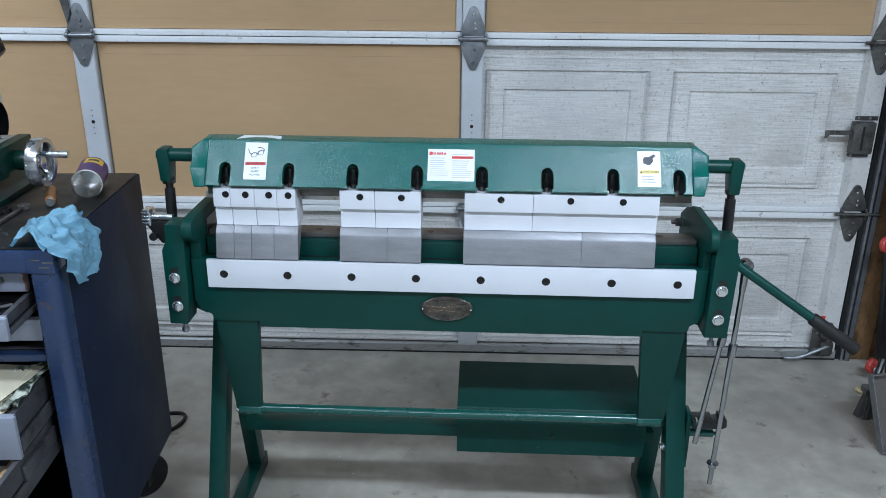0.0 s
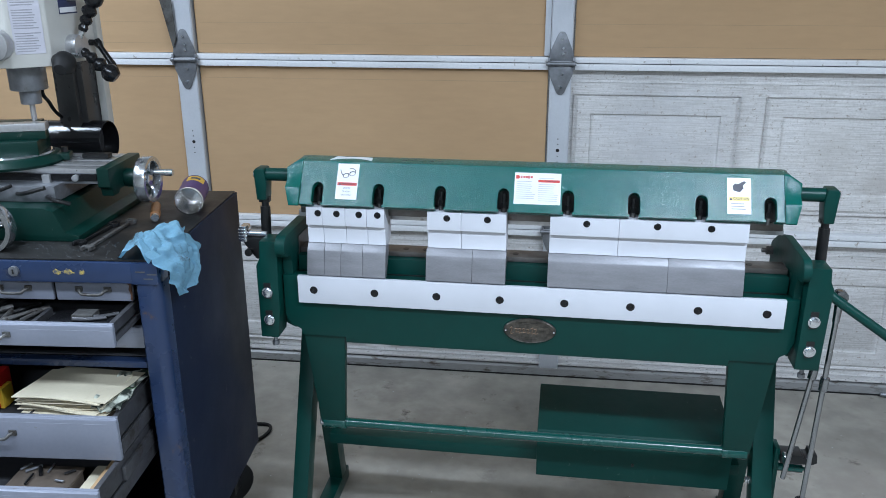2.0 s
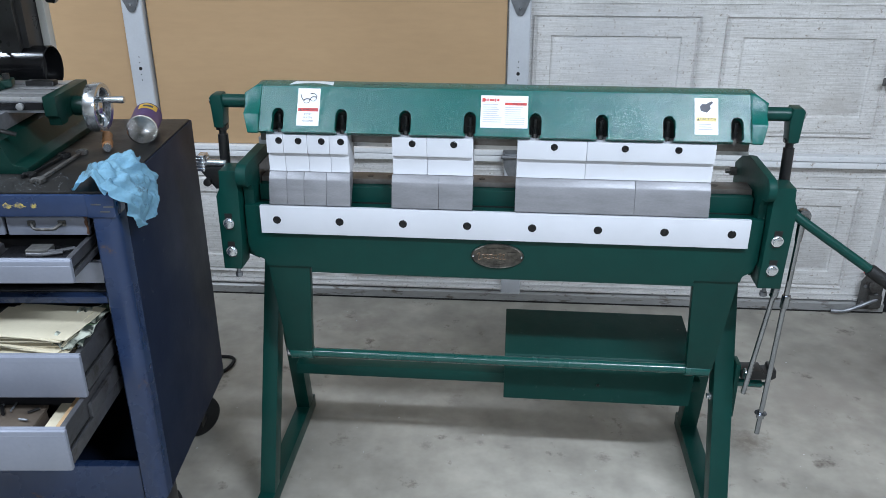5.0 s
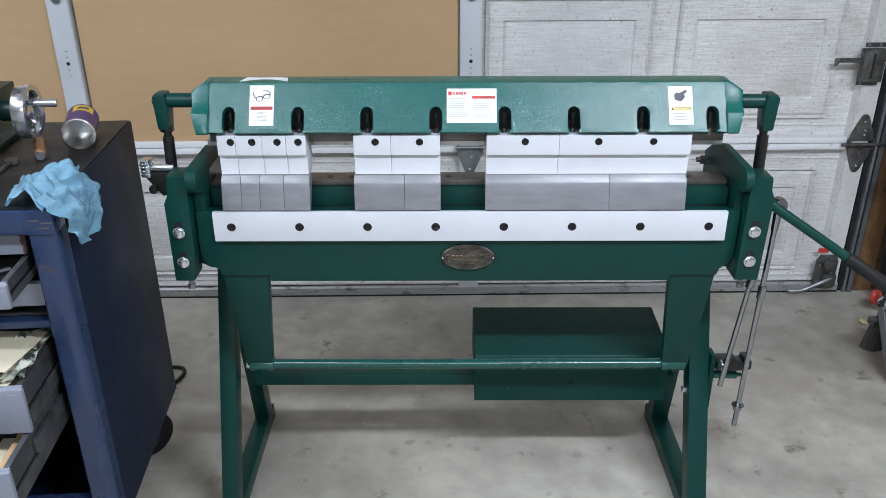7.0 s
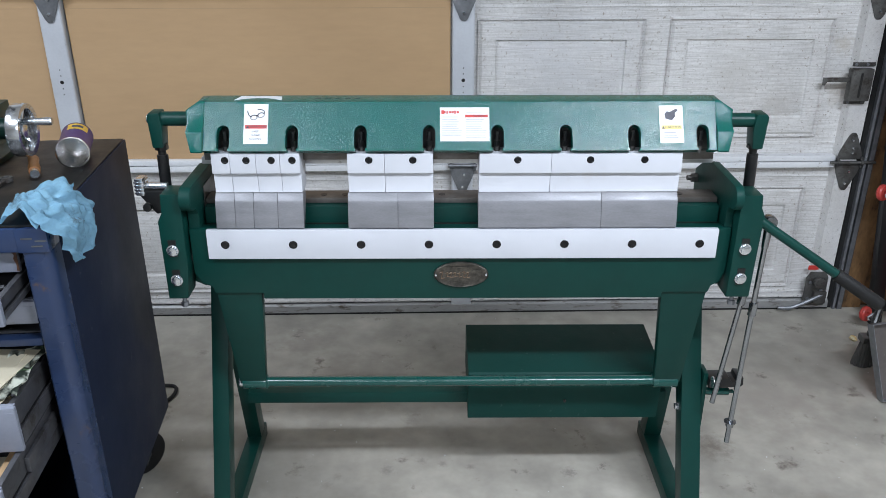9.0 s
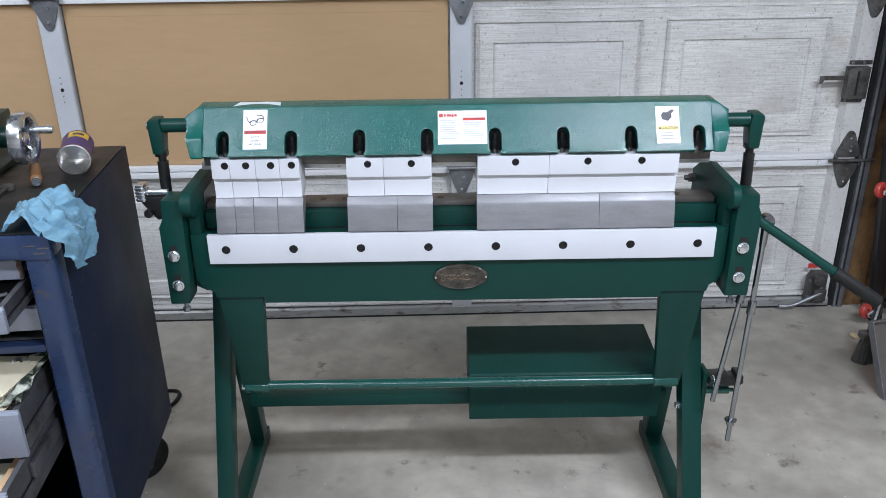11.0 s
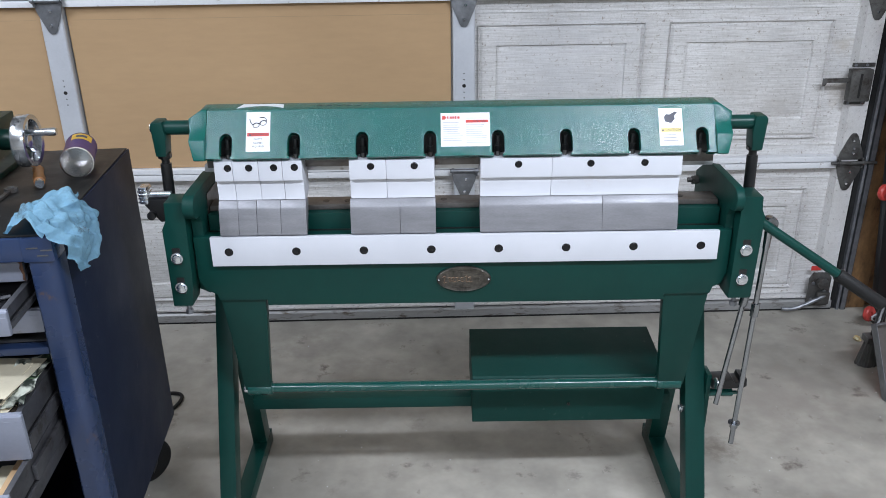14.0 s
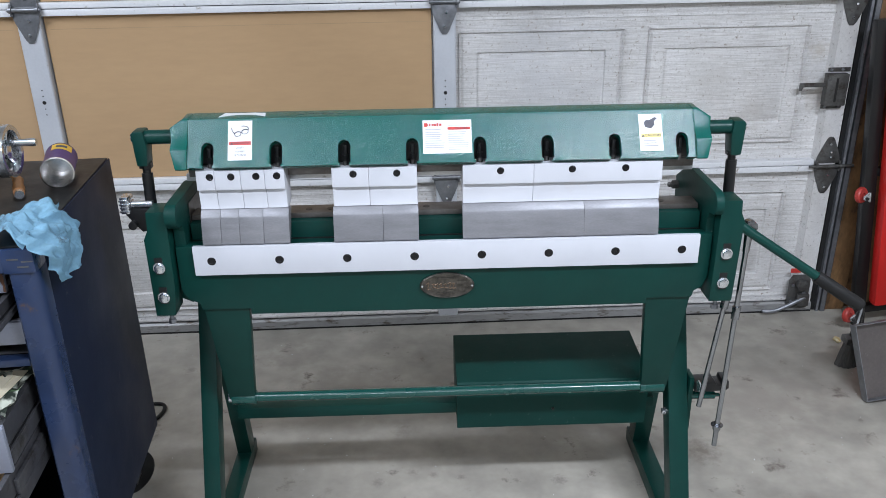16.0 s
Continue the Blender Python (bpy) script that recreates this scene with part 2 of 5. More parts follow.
M["label_dim"] = mat("faded_lilac_label", (0.50, 0.49, 0.54), 0.45, 0, (0.45, 0.44, 0.49), 20)
M["printed"] = mat("printed_magazine_page", (0.50, 0.52, 0.44), 0.5, 0, (0.018, 0.024, 0.018), 34, mix=0.95, detail=3, spots=(0.12, 0.22, 0.10), spot_scale=30, spot_amount=0.2)
M["smear"] = mat("rubbed_yellow_paint", (0.50, 0.38, 0.08), 0.55, 0, (0.06, 0.07, 0.10), 130, mix=0.9)
M["label"] = mat("white_label_vinyl", (0.66, 0.67, 0.69), 0.4, 0, (0.70, 0.71, 0.72), 20)
M["label_red"] = mat("red_print", (0.62, 0.05, 0.04), 0.45, 0, None, 30)
M["label_yellow"] = mat("yellow_print", (0.80, 0.50, 0.04), 0.45, 0, None, 30)
M["label_ink"] = mat("dark_print", (0.03, 0.03, 0.05), 0.5, 0, None, 30)
M["label_grey"] = mat("grey_print", (0.32, 0.32, 0.34), 0.5, 0, None, 30)
M["label_faint"] = mat("faint_grey_print", (0.50, 0.50, 0.53), 0.5, 0, None, 30)
M["label_blue"] = mat("navy_print", (0.03, 0.04, 0.10), 0.5, 0, None, 30)
M["pewter"] = mat("cast_pewter", (0.16, 0.145, 0.125), 0.34, 0.8, (0.06, 0.055, 0.05), 60, fine=0.5, fine_scale=140, bump=0.6, bump_scale=130)
M["copper"] = mat("brassy_relief", (0.20, 0.14, 0.10), 0.4, 0.7, (0.13, 0.09, 0.06), 70)
M["mill_white"] = mat("cream_machine_paint", (0.53, 0.52, 0.485), 0.38, 0, (0.47, 0.46, 0.43), 6, bump=0.1, bump_scale=80, spots=(0.4, 0.38, 0.33), spot_scale=30, spot_amount=0.04)
M["mill_grey"] = mat("dark_cast_iron", (0.056, 0.055, 0.055), 0.30, 0.1, (0.040, 0.039, 0.039), 8, fine=0.2)
M["steel"] = mat("machined_steel", (0.58, 0.58, 0.59), 0.32, 0.75, (0.46, 0.46, 0.47), 18, fine=0.2, fine_scale=120, spots=(0.2, 0.19, 0.18), spot_scale=25, spot_amount=0.1)
M["mill_green"] = mat("machine_green_paint", (0.0022, 0.025, 0.019), 0.36, 0, (0.0015, 0.018, 0.0135), 6, spec=0.28, bump=0.12, bump_scale=60, spots=(0.10, 0.11, 0.10), spot_scale=40, spot_amount=0.05)
M["purple"] = mat("purple_can_print", (0.075, 0.035, 0.16), 0.35, 0.2, (0.055, 0.028, 0.13), 10)
M["red"] = mat("red_vinyl", (0.62, 0.022, 0.018), 0.35, 0, (0.50, 0.018, 0.014), 4, bump=0.1, bump_scale=60)
M["red_wheel"] = mat("red_urethane", (0.50, 0.05, 0.04), 0.45, 0, None, 20)
M["tray"] = mat("brown_grey_sheet_steel", (0.16, 0.14, 0.135), 0.42, 0.5, (0.11, 0.095, 0.09), 6, fine=0.2, spots=(0.25, 0.23, 0.22), spot_scale=20, spot_amount=0.06)
M["bristle"] = mat("dusty_bristles", (0.11, 0.105, 0.10), 0.85, 0, (0.06, 0.06, 0.055), 40, stretch=(1, 1, 0.1), fine=0.5, fine_scale=140)
M["seal"] = mat("black_door_seal", (0.010, 0.010, 0.010), 0.8, 0, None, 10)
M["diffuser"] = mat("lit_diffuser", (0.93, 0.97, 1.0), 0.5, 0, None, 4, emit=2.5)
M["trash"] = mat("crumpled_wrapper", (0.62, 0.58, 0.40), 0.5, 0, (0.5, 0.30, 0.06), 60)
M["clear"] = mat("scuffed_plastic_box", (0.12, 0.095, 0.075), 0.35, 0, (0.05, 0.04, 0.033), 12)

# ---- mesh helpers ----
ORIGIN = {}


PIVOT = Vector((-0.817, 0.378, 0))
CABINET_TURN = 3.8


def spun(p):
    """The place of p after the cabinet's small turn about its rear corner."""
    return Matrix.Rotation(radians(CABINET_TURN), 3, "Z") @ (Vector(p) - PIVOT) + PIVOT + Vector((-0.001, 0.007, 0))


def thing(name, at, label, category, group="", kind="", turn=0.0, local=False, spin=False):
    """An Empty at a thing's base. Its parts are given in world places, or in its own if local."""
    ob = new(name)
    ob.empty_display_size = 0.1
    ob.matrix_world = pose(*spun(at), 0, 0, CABINET_TURN) if spin else pose(*at, 0, 0, turn)
    ORIGIN[ob.name] = Vector((0, 0, 0)) if local else Vector(at)
    return tagged(ob, label, category, group, kind)


def part(name, bm, material, parent=None, label="", angle=35):
    """Links a bmesh as one mesh object under a thing or a part."""
    me = bpy.data.meshes.new(name)
    if parent is not None:
        root = parent
        while root.parent is not None:
            root = root.parent
        off = ORIGIN.get(root.name, Vector((0, 0, 0)))
        bmesh.ops.translate(bm, verts=bm.verts, vec=-off)
    bmesh.ops.recalc_face_normals(bm, faces=bm.faces)
    bm.to_mesh(me)
    bm.free()
    for p in me.polygons:
        p.use_smooth = True
    me.set_sharp_from_angle(angle=radians(angle))
    me.materials.append(M[material])
    ob = new(name, me)
    if parent is not None:
        ob.parent = parent
    return tagged(ob, label)


def merge(bm, other):
    me = bpy.data.meshes.new("join")
    other.to_mesh(me)
    other.free()
    bm.from_mesh(me)
    bpy.data.meshes.remove(me)
    return bm


def bevelled(t, bev, seg=2):
    if bev:
        bmesh.ops.bevel(t, geom=[e for e in t.edges if len(e.link_faces) == 2 and e.calc_face_angle(0) > 0.5], offset=bev, segments=seg, profile=0.6, affect="EDGES")
    return t


def box(x0, x1, y0, y1, z0, z1, bev=0.0, bm=None, m=None):
    t = bmesh.new()
    bmesh.ops.create_cube(t, size=1)
    bmesh.ops.transform(t, matrix=Matrix.Translation(((x0 + x1) / 2, (y0 + y1) / 2, (z0 + z1) / 2)) @ Matrix.Diagonal((abs(x1 - x0), abs(y1 - y0), abs(z1 - z0), 1)), verts=t.verts)
    bevelled(t, bev)
    if m is not None:
        bmesh.ops.transform(t, matrix=m, verts=t.verts)
    return merge(bm, t) if bm is not None else t


def rod(a, b, r, r2=None, seg=20, bev=0.0, bm=None):
    a, b = Vector(a), Vector(b)
    t = bmesh.new()
    bmesh.ops.create_cone(t, cap_ends=True, segments=seg, radius1=r, radius2=r if r2 is None else r2, depth=(b - a).length)
    if bev:
        bmesh.ops.bevel(t, geom=[e for e in t.edges if e.calc_face_angle(0) > 1.0], offset=bev, segments=2, profile=0.6, affect="EDGES")
    bmesh.ops.transform(t, matrix=Matrix.Translation((a + b) / 2) @ (b - a).to_track_quat("Z", "Y").to_matrix().to_4x4(), verts=t.verts)
    return merge(bm, t) if bm is not None else t


def prism(pts, axis, d0, d1, bev=0.0, bm=None):
    """A polygon pushed along an axis: 'x' takes (y, z), 'y' takes (x, z), 'z' takes (x, y)."""
    t = bmesh.new()

    def put(p, d):
        return {"x": (d, p[0], p[1]), "y": (p[0], d, p[1]), "z": (p[0], p[1], d)}[axis]
    v0 = [t.verts.new(put(p, d0)) for p in pts]
    v1 = [t.verts.new(put(p, d1)) for p in pts]
    k = len(pts)
    t.faces.new(v0)
    t.faces.new(v1)
    for i in range(k):
        t.faces.new((v0[i], v0[(i + 1) % k], v1[(i + 1) % k], v1[i]))
    bmesh.ops.recalc_face_normals(t, faces=t.faces)
    bevelled(t, bev, 2)
    return merge(bm, t) if bm is not None else t


def lathe(profile, centre, axis, seg=28, bm=None):
    """A profile of (radius, along) turned about an axis through centre."""
    t = bmesh.new()
    rings = []
    for r, h in profile:
        rings.append([t.verts.new((r * math.cos(2 * math.pi * i / seg), r * math.sin(2 * math.pi * i / seg), h)) for i in range(seg)] if r > 1e-6 else [t.verts.new((0, 0, h))])
    for p, q in zip(rings, rings[1:]):
        for i in range(seg):
            j = (i + 1) % seg
            if len(p) == 1 and len(q) == 1:
                continue
            if len(p) == 1:
                t.faces.new((p[0], q[i], q[j]))
            elif len(q) == 1:
                t.faces.new((p[i], p[j], q[0]))
            else:
                t.faces.new((p[i], p[j], q[j], q[i]))
    bmesh.ops.transform(t, matrix=Matrix.Translation(centre) @ Vector(axis).to_track_quat("Z", "Y").to_matrix().to_4x4(), verts=t.verts)
    return merge(bm, t) if bm is not None else t


def tube(points, r, seg=10, bm=None, steps=6):
    """A round bar along a smooth curve through the points."""
    P = [Vector(p) for p in points]
    line = []
    for i in range(len(P) - 1):
        p0, p1, p2, p3 = P[max(i - 1, 0)], P[i], P[i + 1], P[min(i + 2, len(P) - 1)]
        for k in range(steps):
            u = k / steps
            line.append(0.5 * ((2 * p1) + (p2 - p0) * u + (2 * p0 - 5 * p1 + 4 * p2 - p3) * u * u + (3 * p1 - p0 - 3 * p2 + p3) * u ** 3))
    line.append(P[-1])
    t = bmesh.new()
    rings = []
    side = None
    for i, p in enumerate(line):
        d = (line[min(i + 1, len(line) - 1)] - line[max(i - 1, 0)]).normalized()
        if side is None:
            side = d.orthogonal().normalized()
        side = (side - d * side.dot(d)).normalized()
        up = d.cross(side)
        rings.append([t.verts.new(p + r * (math.cos(2 * math.pi * k / seg) * side + math.sin(2 * math.pi * k / seg) * up)) for k in range(seg)])
    for a, b in zip(rings, rings[1:]):
        for k in range(seg):
            t.faces.new((a[k], a[(k + 1) % seg], b[(k + 1) % seg], b[k]))
    t.faces.new(rings[0])
    t.faces.new(rings[-1])
    return merge(bm, t) if bm is not None else t


def hexbolt(c, axis, r, h, parent, material="chrome", washer=True, name="bolt", label=""):
    c, a = Vector(c), Vector(axis).normalized()
    b = bmesh.new()
    if washer:
        rod(c, c + a * 0.0025, r * 1.22, seg=20, bm=b)
    rod(c, c + a * h, r, seg=6, bev=r * 0.12, bm=b)
    return part(name, b, material, parent, label)


def words(name, text, size, m, material, parent):
    """Built-in font lettering as a thin mesh."""
    cu = bpy.data.curves.new(name, "FONT")
    cu.body, cu.size, cu.align_x, cu.align_y, cu.resolution_u = text, size, "CENTER", "CENTER", 2
    tmp = bpy.data.objects.new(name, cu)
    scene.collection.objects.link(tmp)
    me = bpy.data.meshes.new_from_object(tmp.evaluated_get(bpy.context.evaluated_depsgraph_get()))
    bpy.data.objects.remove(tmp)
    b = bmesh.new()
    b.from_mesh(me)
    bpy.data.meshes.remove(me)
    bmesh.ops.transform(b, matrix=m, verts=b.verts)
    return part(name, b, material, parent)


# ---- the setting ----
tagged(part("floor", box(-5.5, 3.2, -5.2, 1.9, -0.2, 0.0), "concrete"), "grey stained concrete garage floor slab", "floor", kind="structure")
tagged(part("ceiling", box(-5.5, 3.2, -5.2, 1.9, 2.8, 2.95), "wall"), "plain white painted garage ceiling", "ceiling", kind="structure")
tagged(part("wall_south", box(-5.5, 3.2, -5.4, -5.2, 0, 2.8), "wall"), "plain pale painted garage wall", "wall", kind="structure")
tagged(part("wall_west", box(-5.7, -5.5, -5.2, 1.9, 0, 2.8), "wall"), "plain pale painted garage side wall", "wall", kind="structure")
tagged(part("wall_east", box(3.2, 3.4, -5.2, 1.9, 0, 2.8), "wall"), "plain pale painted garage side wall", "wall", kind="structure")
tagged(part("wall_north_right", box(1.62, 3.2, 1.40, 1.6, 0, 2.8), "wall"), "pale painted wall beside the garage door", "wall", kind="structure")
tagged(part("wall_north_left", box(-5.5, -4.08, 1.40, 1.6, 0, 2.8), "wall"), "pale painted wall beside the garage door", "wall", kind="structure")
tagged(part("wall_north_lintel", box(-4.08, 1.62, 1.40, 1.6, 2.46, 2.8), "wall"), "pale painted wall above the garage door", "wall", kind="structure")

# fixture bodies for all four lamps, the two added fill lamps included
for lx, ly, lz, watts, turn in LAMPS:
    c = thing("ceiling_light", (lx, ly, 2.8), "unseen white ceiling tube fixture with a lit diffuser", "ceiling light", "ceiling lights", turn=turn, local=True)
    part("housing", box(-0.63, 0.63, -0.10, 0.10, -0.16, 0.0, 0.01), "door_rail", c)
    part("diffuser", box(-0.60, 0.60, -0.08, 0.08, -0.18, -0.161, 0.006), "diffuser", c)

# garage door: four sections, each a pressed skin with stiles and rails
DX0, DX1, SY, SKIN = -3.98, 1.476, 1.30, 1.338
SEAMS = [0.0, 0.605, 1.218, 1.83, 2.44]
STILES = [0.0335 - 1.3735 * i for i in range(3)]
door = thing("door_1", (0, SY, 0), "white sectional garage door, grimy, closed, partly lined with cardboard", "garage door", kind="structure")


def pressed_panel(bm, x0, x1, z0, z1):
    """A raised field inside a sloped border, pressed into the skin."""
    rects = [(0.0, 0.0), (0.005, 0.012), (0.014, 0.003), (0.035, 0.001), (0.057, 0.003), (0.061, 0.014), (0.067, 0.010)]
    loops = []
    for inset, depth in rects:
        y = SKIN - 0.0005 - (0.011 - depth)
        loops.append([bm.verts.new(v) for v in ((x0 + 1.08 * inset, y, z0 + 1.2 * inset), (x1 - 1.08 * inset, y, z0 + 1.2 * inset), (x1 - 1.08 * inset, y, z1 - 1.2 * inset), (x0 + 1.08 * inset, y, z1 - 1.2 * inset))])
    back = [bm.verts.new((v.co.x, SKIN + 0.004, v.co.z)) for v in loops[0]]
    loops.insert(0, back)
    for a, b in zip(loops, loops[1:]):
        for i in range(4):
            bm.faces.new((a[i], a[(i + 1) % 4], b[(i + 1) % 4], b[i]))
    bm.faces.new(loops[-1])
    bm.faces.new(back)


bays = [(STILES[0] + 0.04, 1.40)] + [(STILES[i + 1] + 0.04, STILES[i] - 0.04) for i in range(2)] + [(DX0 + 0.07, STILES[2] - 0.04)]
for k in range(4):
    z0, z1 = SEAMS[k], SEAMS[k + 1]
    lo = z0 + (0.012 if k == 0 else 0.001)
    sec = part("section", box(DX0, DX1, SKIN, SKIN + 0.012, lo, z1 - 0.001), "door_white", door)
    for b0, b1 in bays:
        half = ((1.334 if b1 > 1.39 else b1) - b0) / 2
        for j in range(2):
            b = bmesh.new()
            px0 = b0 + j * half + (0.010 if j == 0 else 0.040)
            px1 = b0 + (j + 1) * half - (0.045 if j == 0 else 0.020)
            pressed_panel(b, px0, px1, z0 + 0.088, z1 - 0.109)
            part("panel", b, "door_white", sec)
        for gz in (z1 - 0.064, z0 + 0.062):
            part("bead", prism([(SKIN, gz - 0.004), (SKIN - 0.0035, gz - 0.0035), (SKIN - 0.0010, gz + 0.004), (SKIN, gz + 0.004)], "x", b0 + 0.002, b1 - 0.002), "door_white", sec)
    for sx in STILES:
        part("stile", prism([(sx - 0.038, SKIN), (sx - 0.038, SY + 0.004), (sx - 0.034, SY), (sx + 0.034, SY), (sx + 0.038, SY + 0.004), (sx + 0.038, SKIN)], "z", lo + 0.002, z1 - 0.002), "stile", sec, "pale grey pressed steel stile")
    part("stile", prism([(1.396, SKIN), (1.404, SY), (1.470, SY), (1.474, SKIN)], "z", lo + 0.002, z1 - 0.002), "grime_stile", sec, "dirty pale steel end stile")
    if k < 3:
        spans = [(DX0, STILES[2] - 0.040), (STILES[2] + 0.040, STILES[1] - 0.040), (STILES[1] + 0.040, STILES[0] - 0.040), (STILES[0] + 0.040, 1.394)]
        for r0, r1 in spans:
            part("top_rail", box(r0, r1, SY + 0.001, SKIN, z1 - 0.0225, z1 - 0.0015, 0.002), "door_rail", sec, "white rolled section rail")
    if k > 0:
        for r0, r1 in spans:
            part("bottom_rail", box(r0, r1, SY + 0.003, SKIN, z0 + 0.0015, z0 + 0.021, 0.002), "door_rail", sec, "white rolled section rail")
    if k == 0:
        part("bottom_bar", prism([(SKIN, 0.006), (SY - 0.002, 0.006), (SY - 0.002, 0.034), (SY + 0.006, 0.040), (SKIN, 0.040)], "x", DX0, DX1), "alu", sec, "grey alloy bottom bar")
        part("ledge", box(DX0, DX1, SY + 0.008, SKIN, 0.046, 0.054, 0.002), "grime_stile", sec)
        part("seal", box(DX0, DX1, SY - 0.004, SKIN - 0.004, 0.0, 0.0055), "seal", sec, "black rubber bottom seal")
    if k in (1, 2):
        for i, (b0, b1) in enumerate(bays):
            if k == 1 and i == 0:
                continue
            part("cardboard_liner", box(b0 + 0.004, b1 - 0.004, SKIN - 0.016, SKIN - 0.012, z0 + 0.0225, z1 - 0.0235, 0.0), "cardboard", sec, "brown corrugated cardboard insulation sheet")
            for q in range(2 if k == 2 else 1):
                zc = z0 + (0.055 + 0.075 * q if k == 2 else 0.545)
                part("crease", box(b0 + 0.02, b1 - 0.02, SKIN - 0.0164, SKIN - 0.0155, zc, zc + 0.0016), "cardboard_edge", sec)
    for sx in STILES:
        for hz in (0.910, 0.910 - 0.022, 0.910 + 0.022, 0.910 - 0.042, 0.910 + 0.042):
            if k == 1:
                part("hole", rod((sx, SY - 0.0006, hz), (sx, SY + 0.0004, hz), 0.0065 if abs(hz - 0.910) < 1e-6 else 0.0022, seg=14), "black", sec)


def door_hinge(sx, hz, material="zinc", roller=False):
    y = SY - 0.0045
    up = [(-0.046, 0.010), (-0.040, 0.040), (-0.014, 0.100), (-0.007, 0.108), (0.007, 0.108), (0.014, 0.100), (0.040, 0.040), (0.046, 0.010)]
    leaf = part("hinge", prism([(sx + p[0], hz + p[1]) for p in up], "y", y, y + 0.004, 0.0008), material, door, "diamond-shaped zinc door hinge")
    part("lower_leaf", prism([(sx + p[0], hz - p[1]) for p in reversed(up)], "y", y - 0.0005, y + 0.0035, 0.0008), material, leaf)
    b = rod((sx - 0.052, y - 0.009, hz), (sx + 0.052, y - 0.009, hz), 0.0068, seg=14)
    for d in (-0.046, 0.040):
        rod((sx + d, y - 0.009, hz), (sx + d + 0.008, y - 0.009, hz), 0.011, seg=14, bm=b)
        box(sx + d, sx + d + 0.008, y - 0.010, y + 0.002, hz - 0.020, hz + 0.020, 0.002, bm=b)
    if roller:
        rod((sx - 0.07, y - 0.009, hz), (sx + 0.095, y - 0.009, hz), 0.0055, seg=12, bm=b)
    part("pin", b, material, leaf)
    for d in (0.082, 0.034, 0.052, -0.082, -0.036):
        part("screw", rod((sx + (0.006 if abs(d) < 0.06 else 0), y + 0.001, hz + d), (sx + (0.006 if abs(d) < 0.06 else 0), y - 0.0055, hz + d), 0.0062, 0.0045, seg=6), "chrome", leaf)


for hz in SEAMS[1:4]:
    for sx in STILES:
        door_hinge(sx, hz)
    door_hinge(1.440, hz, "dirty_zinc", True)

part("strap", prism([(-1.411, 1.430), (-1.367, 1.430), (-1.362, 1.294), (-1.377, 1.258)], "y", SY - 0.012, SY - 0.009), "dirty_zinc", door, "dark grey hanging strap")
part("flange", box(-0.026, -0.006, SKIN - 0.030, SKIN - 0.0165, 1.243, 1.80, 0.001), "stile", door, "pale steel flange beside the stile")
latch = part("latch", box(1.374, 1.449, SY - 0.036, SY - 0.004, 0.836, 0.948, 0.003), "dirty_zinc", door, "grimy zinc slide latch case")
b = box(1.385, 1.464, SY - 0.006, SY - 0.001, 0.952, 0.966, 0.001)
box(1.378, 1.452, SY - 0.006, SY - 0.001, 0.820, 0.833, 0.001, bm=b)
part("flange", b, "dirty_zinc", latch)
part("bolt_bar", prism([(1.374, 0.917), (1.282, 0.917), (1.282, 0.890), (1.290, 0.890), (1.296, 0.902), (1.374, 0.902)], "y", SY - 0.024, SY - 0.017, 0.001), "dirty_zinc", latch)
part("guide_slot", box(1.404, 1.412, SY - 0.0372, SY - 0.035, 0.850, 0.935), "black", latch, "dark guide slot")
for lx, lz in ((1.395, 0.959), (1.435, 0.959), (1.39, 0.8265), (1.44, 0.8265)):
    part("screw", rod((lx, SY - 0.003, lz), (lx, SY - 0.010, lz), 0.005, seg=8), "zinc", latch)
brk = part("bottom_bracket", prism([(1.369, 0.02), (1.369, 0.14), (1.382, 0.163), (1.440, 0.163), (1.454, 0.14), (1.454, 0.02)], "y", SY - 0.010, SY - 0.005, 0.001), "dirty_zinc", door, "grimy zinc bottom corner bracket")
part("lift_arm", tube([(1.442, SY - 0.02, 0.075), (1.40, SY - 0.03, 0.058), (1.32, SY - 0.035, 0.024), (1.268, SY - 0.03, 0.020)], 0.008), "zinc", brk, "bent zinc lift arm")
part("pulley", rod((1.414, SY - 0.012, 0.125), (1.414, SY - 0.035, 0.125), 0.022, seg=16, bev=0.004), "dirty_zinc", brk)
part("plate", box(1.402, 1.450, SY - 0.03, SY - 0.0105, 0.035, 0.085, 0.004), "dirty_zinc", brk)
for lx, lz in ((1.385, 0.12), (1.432, 0.085), (1.44, 0.04), (1.385, 0.05)):
    hexbolt((lx, SY - 0.0102, lz), (0, -1, 0), 0.007, 0.006, brk, material="zinc", washer=False)
part("tag", box(1.372, 1.412, SY - 0.003, SY - 0.001, 0.170, 0.188), "label_red", door, "small red sticker")

track = thing("door_track", (1.52, SY, 0), "vertical galvanised door roller track", "door track", kind="structure")
part("rail", prism([(1.495, 1.345), (1.495, 1.292), (1.504, 1.290), (1.504, 1.335), (1.512, 1.335), (1.512, 1.290), (1.528, 1.290), (1.528, 1.345)], "z", 0.0, 2.5), "zinc", track)
# black strip between the door's end and the track
part("weather_strip", box(1.4775, 1.4945, 1.306, 1.345, 0.0, 2.46), "seal", track, "black gap strip")
part("angle", box(1.5285, 1.5310, 1.290, 1.346, 0.0, 2.5, 0.0005), "dirty_zinc", track)
part("jamb", box(1.480, 1.62, 1.347, 1.40, 0.0, 2.46), "wall", track)

# ---- the sheet metal brake; places in its own frame, Y back from the face of its bending bar ----
brake = thing("sheet_metal_brake", (-0.022, 0.108, 0.0), "green floor-standing box and pan brake with pale steel fingers", "metal brake", turn=-1.0, local=True)
